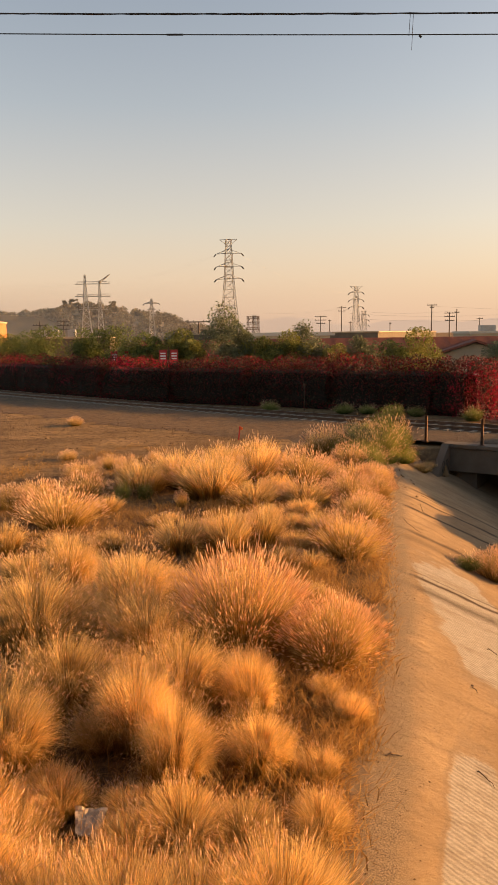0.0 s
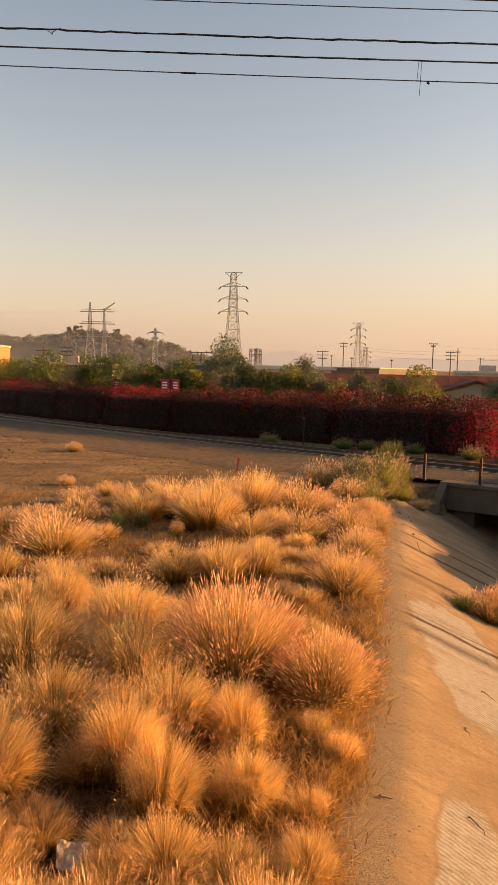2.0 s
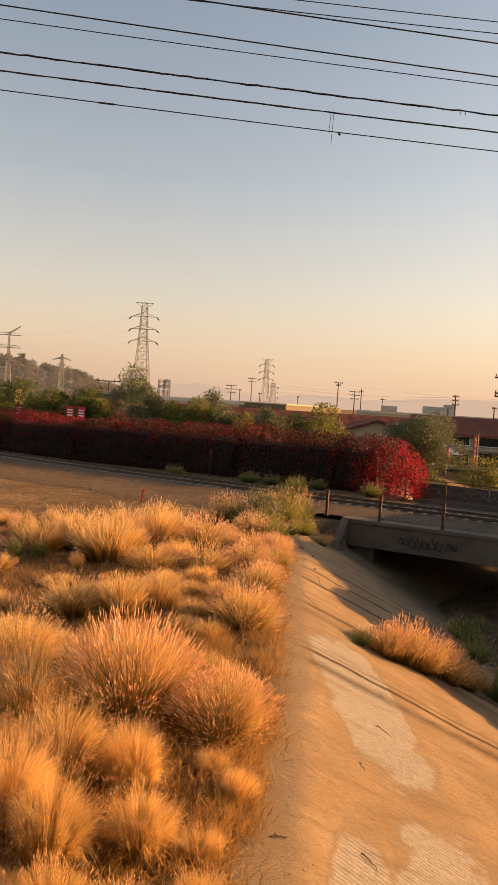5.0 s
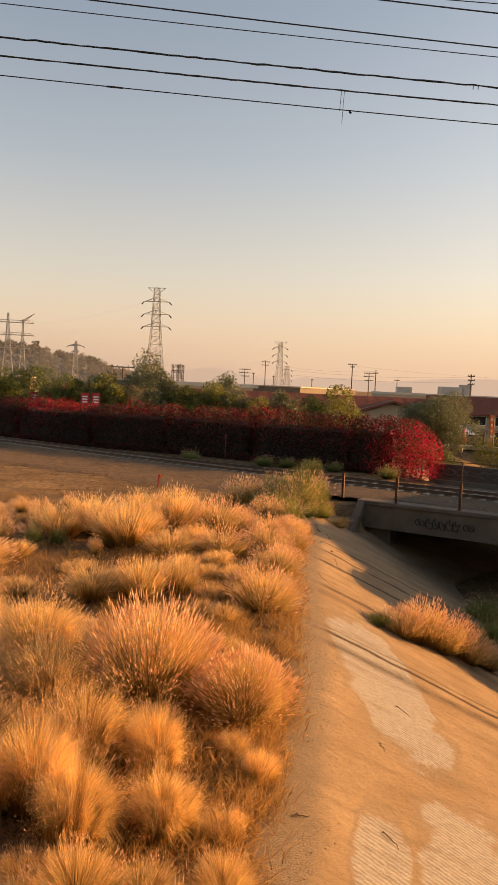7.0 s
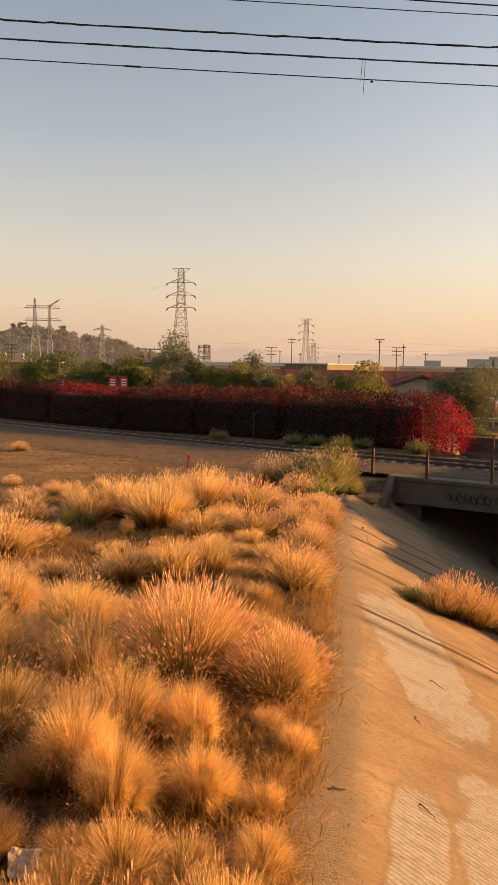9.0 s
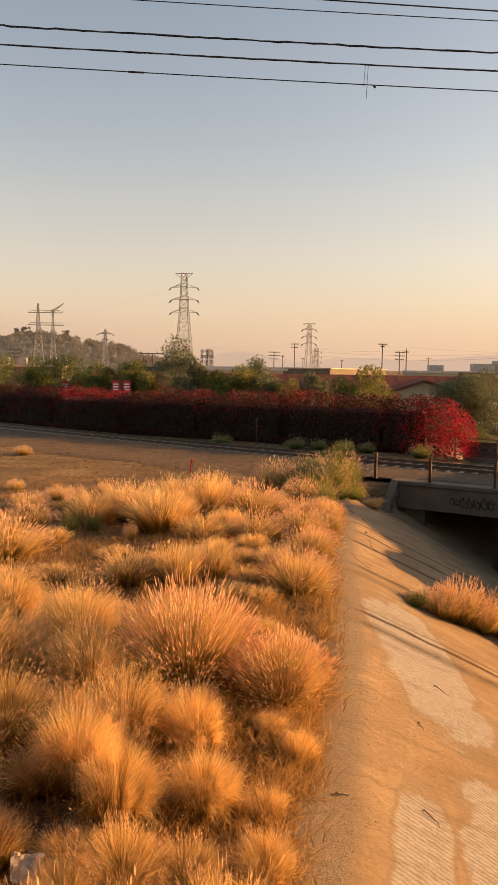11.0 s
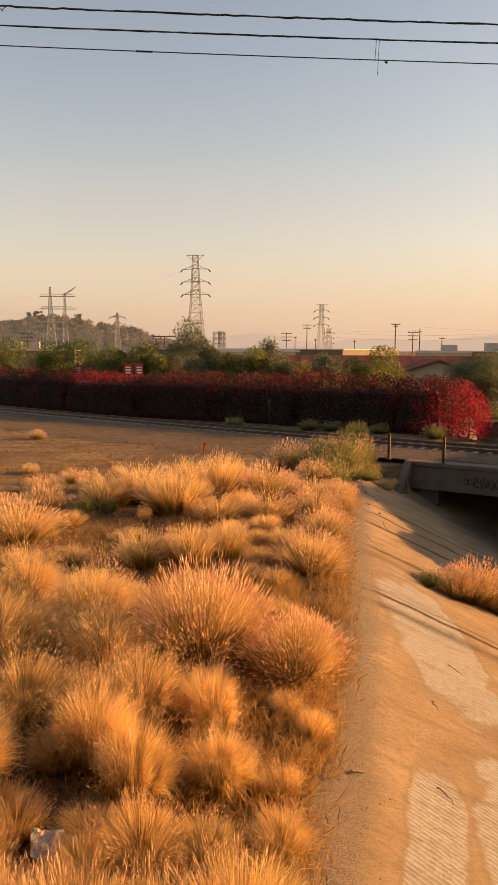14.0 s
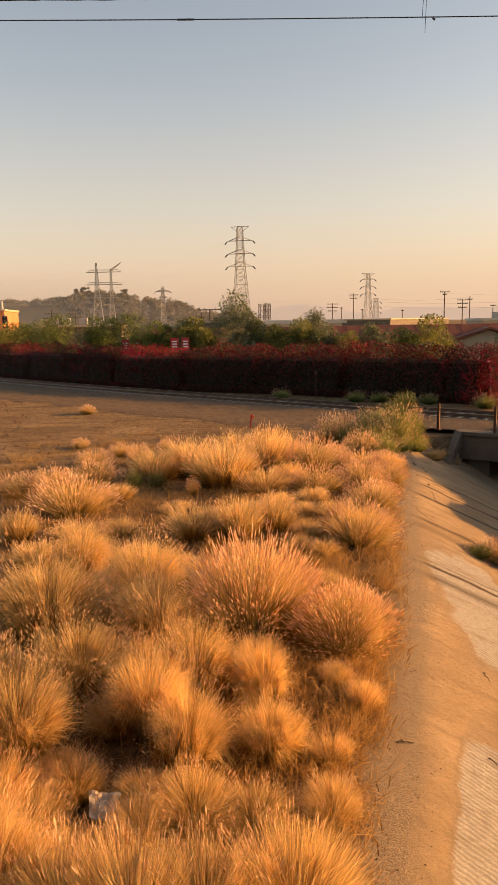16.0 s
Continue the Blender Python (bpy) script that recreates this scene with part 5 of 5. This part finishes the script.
# ---- hills and far range ----
def ridge_mesh(name, px, pz, y0, depth, mat, rough, step=6.0):
    xs = np.arange(px[0], px[-1] + step, step)
    ys = np.linspace(0, 1, 18)
    V = []
    for t in ys:
        for x in xs:
            top = np.interp(x, px, pz)
            prof = math.sin(min(t * 1.25, 1) * math.pi / 2) ** 1.2 if t < 0.8 else 1 - (t - 0.8) * 2
            V.append((x + 4 * fbm((x, t * 100, 1), 0.02), y0 + depth * t, max(top * prof + rough * fbm((x, t * depth, 0), 0.02, 5) * prof, -1) - 0.5))
    n, m = len(ys), len(xs)
    idx = np.arange(n * m).reshape(n, m)
    Q = np.stack([idx[:-1, :-1], idx[:-1, 1:], idx[1:, 1:], idx[1:, :-1]], -1).reshape(-1, 4)
    return np_mesh(name, V, Q, mat, smooth=True), np.array(V)


HILL_PX = [-700, -420, -300, -235, -200, -163, -140, -124, -100, -80, -52, -30, -5]
HILL_PZ = [22, 24, 25, 24, 25, 32, 33, 30, 24, 21, 12, 6, 0]
_me, _pts = ridge_mesh("hill", HILL_PX, HILL_PZ, 610, 130, HILL_SOIL, 3.0)
tagged(new("hill", _me), "hazy wooded hill beyond the rail yard", "hill", kind="structure")


def build_hill_trees():
    rng = np.random.default_rng(21)
    vis = _pts[(_pts[:, 0] > -330) & (_pts[:, 0] < -20)]
    P = []
    for k in range(1000):
        b = vis[rng.integers(len(vis))]
        r = rng.uniform(2.2, 5.0)
        n = int(24 * r)
        c = b + (rng.uniform(-3, 3), rng.uniform(-3, 3), r * 0.45)
        P.append(blob_points(n, rng, [c], [(r, r, r * rng.uniform(0.7, 1.2))], 0.5))
    P = np.concatenate(P)
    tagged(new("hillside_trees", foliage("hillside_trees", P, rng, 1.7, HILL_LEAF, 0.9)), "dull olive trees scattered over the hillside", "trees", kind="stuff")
    # a few tall ones break the skyline
    for x, y, h, r in ((-170, 690, 39, 3.0), (-163, 692, 40, 3.2), (-156, 690, 38.5, 2.8), (-124, 695, 38, 2.2), (-126, 693, 36, 2.4), (-73, 690, 24, 2.5), (-68, 688, 23.5, 2.2)):
        ob = base("skyline_tree", (x, y, h - 16), "tall bare-stemmed tree on the hill's crest", "tree", "skyline trees")
        bm = bmesh.new()
        rod(bm, (0, 0, -3), (0, 0, 14), 0.4, 0.2, 6)
        part("trunk", bm, BARK, ob)
        cen = [(rng.uniform(-r, r) * 0.7, rng.uniform(-r, r) * 0.5, 14 + rng.uniform(-3, 2)) for _ in range(6)]
        part("crown", foliage("crown", blob_points(260, rng, cen, [(r * 0.5, r * 0.5, r * 0.35)] * 6, 0.6), rng, 1.2, HILL_LEAF, 0.8), None, ob)["kind"] = "stuff"


build_hill_trees()

# the range glows evenly: distance haze is put in as emission over black
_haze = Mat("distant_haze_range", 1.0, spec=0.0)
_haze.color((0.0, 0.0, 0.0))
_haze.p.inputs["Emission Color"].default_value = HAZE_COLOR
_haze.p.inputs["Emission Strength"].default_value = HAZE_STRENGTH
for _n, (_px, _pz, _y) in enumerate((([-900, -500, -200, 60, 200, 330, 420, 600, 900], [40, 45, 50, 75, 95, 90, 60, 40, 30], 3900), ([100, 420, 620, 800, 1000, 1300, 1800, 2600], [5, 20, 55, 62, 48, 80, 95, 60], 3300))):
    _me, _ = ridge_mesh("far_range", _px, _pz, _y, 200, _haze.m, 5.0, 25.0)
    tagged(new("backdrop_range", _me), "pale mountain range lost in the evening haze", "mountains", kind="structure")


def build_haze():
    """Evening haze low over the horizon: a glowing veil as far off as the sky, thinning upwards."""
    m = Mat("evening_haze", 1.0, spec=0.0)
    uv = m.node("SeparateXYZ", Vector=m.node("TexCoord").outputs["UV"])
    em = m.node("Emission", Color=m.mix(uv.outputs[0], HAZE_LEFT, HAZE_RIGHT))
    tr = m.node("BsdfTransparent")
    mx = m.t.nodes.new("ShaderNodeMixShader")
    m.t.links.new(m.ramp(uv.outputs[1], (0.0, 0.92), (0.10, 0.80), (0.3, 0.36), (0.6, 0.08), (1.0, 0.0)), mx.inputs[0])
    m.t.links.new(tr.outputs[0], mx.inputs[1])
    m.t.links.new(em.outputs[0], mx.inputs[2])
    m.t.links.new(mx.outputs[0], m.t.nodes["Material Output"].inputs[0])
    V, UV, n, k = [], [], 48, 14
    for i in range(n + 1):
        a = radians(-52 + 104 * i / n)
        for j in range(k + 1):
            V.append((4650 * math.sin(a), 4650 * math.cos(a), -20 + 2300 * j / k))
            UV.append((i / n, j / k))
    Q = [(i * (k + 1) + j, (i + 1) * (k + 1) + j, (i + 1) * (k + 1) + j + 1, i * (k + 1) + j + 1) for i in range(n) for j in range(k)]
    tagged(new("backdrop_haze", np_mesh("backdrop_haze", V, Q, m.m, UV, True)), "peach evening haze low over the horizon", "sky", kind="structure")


build_haze()


def build_hill_haze():
    """Added half-clear pale sheet before the hill, standing for thin evening haze lit by the sky."""
    m = Mat("haze_sheet", 1.0, spec=0.0)
    uv = m.node("SeparateXYZ", Vector=m.node("TexCoord").outputs["UV"])
    sc = m.node("BsdfDiffuse")
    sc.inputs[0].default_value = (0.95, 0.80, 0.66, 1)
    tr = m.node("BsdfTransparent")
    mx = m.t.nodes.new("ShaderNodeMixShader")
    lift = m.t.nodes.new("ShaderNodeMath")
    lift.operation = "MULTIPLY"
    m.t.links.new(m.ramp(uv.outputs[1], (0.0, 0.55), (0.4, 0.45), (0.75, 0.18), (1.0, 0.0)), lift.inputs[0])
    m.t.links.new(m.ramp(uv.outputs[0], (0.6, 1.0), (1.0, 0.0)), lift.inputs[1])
    m.t.links.new(lift.outputs[0], mx.inputs[0])
    m.t.links.new(tr.outputs[0], mx.inputs[1])
    m.t.links.new(sc.outputs[0], mx.inputs[2])
    m.t.links.new(mx.outputs[0], m.t.nodes["Material Output"].inputs[0])
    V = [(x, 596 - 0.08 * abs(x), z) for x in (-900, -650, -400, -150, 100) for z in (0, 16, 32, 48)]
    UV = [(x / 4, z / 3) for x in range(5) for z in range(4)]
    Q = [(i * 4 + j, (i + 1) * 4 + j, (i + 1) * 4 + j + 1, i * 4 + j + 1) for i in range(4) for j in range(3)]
    tagged(new("backdrop_hill_haze", np_mesh("backdrop_hill_haze", V, Q, m.m, UV, True)), "pale half-clear sheet standing for evening haze before the wooded hill", "sky", kind="structure")


build_hill_haze()

# ---- overhead cables ----
def cable(p, q, r, label, bend=0.25, lash=0.0, seed=0):
    """A cable through p and q, carried on past both sides of the view with a slight sag."""
    p, q = Vector(p), Vector(q)
    rng = np.random.default_rng(seed)
    pts = []
    n = 420 if lash else 90
    for i in range(n + 1):
        t = -3.0 + 7.0 * i / n
        c = p.lerp(q, t)
        c.z += bend * ((t - 0.5) ** 2 - 0.25) * 0.35
        if lash:
            c.z += lash * rng.normal() * 0.5
            c.y += lash * rng.normal() * 0.5
        pts.append(c)
    cu = bpy.data.curves.new("overhead_cable", "CURVE")
    cu.dimensions, cu.bevel_depth, cu.bevel_resolution = "3D", r, 1
    sp = cu.splines.new("POLY")
    sp.points.add(len(pts) - 1)
    for s, c in zip(sp.points, pts):
        s.co = (*c, 1)
        s.radius = 1 + (0.14 * rng.normal() if lash else 0)
    cu.materials.append(CABLE)
    return tagged(new("overhead_cable", cu), label, "cable", "overhead cables")


_thin, _thick = "thin black overhead wire against the sky", "thick black overhead cable against the sky"
c1 = cable((-4.59, 20.8, 12.62), (9.68, 20.8, 12.45), 0.014, _thin, seed=1)
c2 = cable((-4.62, 20.8, 13.12), (9.64, 20.8, 12.99), 0.022, _thick, lash=0.006, seed=2)
c3 = cable((-4.64, 20.8, 13.60), (9.60, 20.8, 13.47), 0.024, "rough lashed black overhead cable against the sky", lash=0.014, seed=3)
cable((-4.96, 22.0, 15.02), (10.09, 22.0, 14.86), 0.013, _thin, seed=4)
cable((-4.98, 22.0, 15.40), (10.07, 22.0, 15.12), 0.019, _thick, seed=5)
cable((-5.25, 23.0, 16.63), (10.43, 23.0, 16.94), 0.014, _thin, seed=6)
cable((-4.92, 21.5, 16.07), (9.77, 21.5, 15.85), 0.020, _thick, seed=7)
cable((-4.62, 23.0, 17.0), (10.40, 23.0, 17.3), 0.014, _thin, seed=8)
cable((-8.5, 24.0, 18.10), (10.79, 24.0, 18.62), 0.014, _thin, seed=9)
# splice on the lowest wire and two loose ends hanging from the cable above it
bm = bmesh.new()
rod(bm, (-2.03, 20.8, 12.575), (-1.60, 20.8, 12.57), 0.026, sides=8)
part("splice", bm, BLACK, c1, "black splice sleeve")
bm = bmesh.new()
rod(bm, (4.66, 20.8, 12.47), (4.72, 20.8, 12.42), 0.03, sides=8)
part("clip", bm, BLACK, c1)
for x, z in ((4.38, 12.45), (4.46, 12.10)):
    bm = bmesh.new()
    rod(bm, (x, 20.78, z), (x + 0.03, 20.78, 13.0), 0.007, sides=5)
    part("hanging_tie", bm, CABLE, c2, "thin loose tie")
for x in (8.2, 8.35):
    bm = bmesh.new()
    rod(bm, (x, 20.8, 13.36), (x, 20.8, 13.48), 0.012, sides=5)
    part("cable_clip", bm, CABLE, c3)

# a loose curl of lashing wire
bm = bmesh.new()
_last = None
for _k in range(14):
    _t = _k / 13
    _c = Vector((-5.62 + 0.34 * _t + 0.05 * math.sin(_t * 9), 20.78, 13.58 - 0.10 * math.sin(_t * 5.0) - 0.12 * max(0, _t - 0.6)))
    if _last is not None:
        rod(bm, _last, _c, 0.010, sides=5)
    _last = _c
part("loose_lashing", bm, CABLE, c3)

# faint conductors between the far towers
for _p, _q, _s in (((-7.1 - 5, 300, 36), (-92, 440, 35), 3.0), ((-7.1 - 5, 300, 31), (-92, 440, 28), 3.0), ((-7.1 + 5, 300, 36), (60, 415, 26.5), 4.0), ((-96, 440, 35), (-330, 420, 42), 5), ((-96, 440, 28), (-330, 420, 35), 5),
                   ((43.3, 174.7, 10.6), (115, 190, 10.4), 1.0), ((28.9, 228, 12), (-10, 230, 12.0), 1.2), ((28.9, 228, 12), (54, 192.5, 10), 1.0), ((58.0, 138.3, 8.3), (20, 145, 8.4), 0.8), ((58.0, 138.3, 7.4), (20, 145, 7.5), 0.8)):
    _cu = bpy.data.curves.new("conductor", "CURVE")
    _cu.dimensions, _cu.bevel_depth, _cu.bevel_resolution = "3D", 0.014, 0
    _sp = _cu.splines.new("POLY")
    _sp.points.add(24)
    for _i in range(25):
        _t = _i / 24
        _c = Vector(_p).lerp(Vector(_q), _t)
        _sp.points[_i].co = (_c.x, _c.y, _c.z - _s * 4 * _t * (1 - _t), 1)
    _cu.materials.append(GALV)
    tagged(new("conductor", _cu), "faint sagging conductor between distant towers", "cable", "distant conductors")


# ---- small things on the ground ----
def stake():
    ob = base("survey_stake", pose(-0.5, 32.6, -0.3, 3, 6, 0), "leaning red survey stake among the grass", "stake")
    part("shaft", boxes(((0.06, 0.05, 0.95), (0, 0, 0.47)), bevel=0.008), PAINT_RED, ob)
    part("ribbon", boxes(((0.16, 0.03, 0.12), (0.06, 0, 0.85), (0, 25, 0)), bevel=0.01), PAINT_ORANGE, ob)


stake()


def sheet():
    """A crumpled piece of pale card caught in the grass."""
    bm = bmesh.new()
    bmesh.ops.create_grid(bm, x_segments=10, y_segments=8, size=0.5)
    for v in bm.verts:
        k = 0.75 + 0.35 * v.co.y
        v.co = Vector((v.co.x * 0.42 * k, v.co.y * 0.34, 0.05 * fbm((v.co.x * 3, v.co.y * 3, 1), 1.2) + 0.03 * abs(v.co.x)))
    ext = bmesh.ops.extrude_face_region(bm, geom=bm.faces[:])
    for v in [e for e in ext["geom"] if isinstance(e, bmesh.types.BMVert)]:
        v.co.z += 0.008
    bmesh.ops.recalc_face_normals(bm, faces=bm.faces)
    thing("cardboard_sheet", bm, PAPER, "crumpled pale cardboard scrap caught in the grass", "litter", at=pose(-1.55, 6.28, 0.2, 22, 4, 0) @ Matrix.Scale(0.8, 4))


sheet()


def twig(a, b, r, bend, seed):
    rng = random.Random(seed)
    a, b = Vector(a), Vector(b)
    bm = bmesh.new()
    last = a
    for i in range(1, 6):
        t = i / 5
        c = a.lerp(b, t) + Vector((rng.uniform(-1, 1), rng.uniform(-1, 1), 0)) * bend
        c.z = float(np.maximum(bank(from_rim(np.array(c.x), np.array(c.y))), -DEEP)) + 0.03 + r
        rod(bm, last, c, r * (1.1 - 0.5 * t), r * (1.0 - 0.6 * t), 6)
        last = c
    thing("twig", bm, BARK, "dark dry twig lying on the dusty concrete", "twig", "twigs on the bank")


for _k, (_a, _b, _r) in enumerate((((1.51, 7.78, -0.09), (1.72, 7.83, -0.13), 0.012), ((2.70, 8.18, -0.57), (2.86, 7.98, -0.65), 0.009), ((3.30, 10.42, -0.59), (3.33, 10.2, -0.61), 0.009), ((4.1, 12.2, -0.9), (4.35, 12.0, -1.0), 0.008), ((4.9, 20.6, -0.2), (5.3, 20.4, -0.5), 0.006), ((4.0, 18.6, -0.1), (4.35, 18.2, -0.3), 0.006), ((5.4, 22.6, -0.4), (6.0, 22.3, -0.8), 0.006))):
    twig(_a, _b, _r, 0.03, _k)


def rubble(n, xs, ys, size, seed, label, mat, name):
    """Loose stones nobody could count."""
    rng = np.random.default_rng(seed)
    x, y = rng.uniform(*xs, n), rng.uniform(*ys, n)
    ok = from_rim(x, y) < 0.9
    x, y = x[ok], y[ok]
    z = land(x, y)
    r = size * rng.uniform(0.3, 1.0, len(x)) ** 2
    o = np.array([(1, 0, 0), (0, 1, 0), (-1, 0, 0), (0, -1, 0), (0, 0, 0.7), (0, 0, -0.6)], float)
    V = (o[None] * rng.uniform(0.6, 1.3, (len(x), 6, 1))) * r[:, None, None]
    a = rng.uniform(0, 6.28, len(x))
    V = np.stack([V[..., 0] * np.cos(a)[:, None] - V[..., 1] * np.sin(a)[:, None], V[..., 0] * np.sin(a)[:, None] + V[..., 1] * np.cos(a)[:, None], V[..., 2]], -1)
    V += np.stack([x, y, z + 0.02], -1)[:, None]
    f = np.array([(0, 1, 4), (1, 2, 4), (2, 3, 4), (3, 0, 4), (1, 0, 5), (2, 1, 5), (3, 2, 5), (0, 3, 5)])
    Q = (f[None] + (np.arange(len(x)) * 6)[:, None, None]).reshape(-1, 3)
    tagged(new(name, np_mesh(name, V.reshape(-1, 3), Q, mat)), label, "stones", kind="stuff")


rubble(5000, (-26, 6), (20, 58), 0.065, 31, "loose pebbles strewn over the dirt lot", BALLAST, "pebbles")
rubble(2500, (0, 5), (4.5, 16), 0.016, 32, "fine gravel on the channel's shoulder", BALLAST, "shoulder_gravel")


def far_fence():
    """Rail fence on the bridge's other side, before a low painted wall."""
    at = pose(BR0[0] + 5.9, BR0[1] + 9.6, 0, 0, 0, BR_TURN - 6)
    ob = base("pipe_fence", at, "grey pipe rail fence along the far bridge edge", "fence", kind="structure")
    for x in np.arange(0.0, 16, 2.3):
        bm = bmesh.new()
        rod(bm, (x, 0, -0.1), (x, 0, 1.05), 0.035)
        part("post", bm, STEEL_RUST, ob)
    for z in (1.05, 0.1):
        bm = bmesh.new()
        rod(bm, (-0.1, 0, z), (16, 0, z), 0.028)
        part("rail", bm, STEEL_RUST, ob)
    w = base("low_wall", at @ pose(0, 1.3, 0), "low dark wall with pale scrawled paint", "wall", kind="structure")
    part("wall_body", boxes(((16, 0.25, 0.95), (8, 0, 0.3)), bevel=0.02), WOOD_POLE, w)
    rnd = random.Random(8)
    for i in range(9):
        bm = bmesh.new()
        px, a, last = 0.6 + i * 0.62, rnd.uniform(0, 6), None
        for s in range(9):
            a += rnd.uniform(0.4, 1.0)
            c = Vector((px + rnd.uniform(0.2, 0.4) * math.cos(a), -0.13, 0.35 + rnd.uniform(0.08, 0.26) * math.sin(a)))
            if last is not None:
                rod(bm, last, c, 0.011, sides=4)
            last = c
        part("paint_stroke", bm, CONCRETE_TIE, w, "pale sprayed scrawl")
    ob = base("trackside_sign", (3.4, 44.6, 0), "thin weathered trackside marker post", "sign")
    bm = bmesh.new()
    rod(bm, (0, 0, 0), (0, 0, 1.7), 0.025)
    part("post", bm, STEEL_RUST, ob)
    part("plate", boxes(((0.12, 0.02, 0.2), (0, -0.03, 1.6)), bevel=0.005), STEEL_RUST, ob)


far_fence()
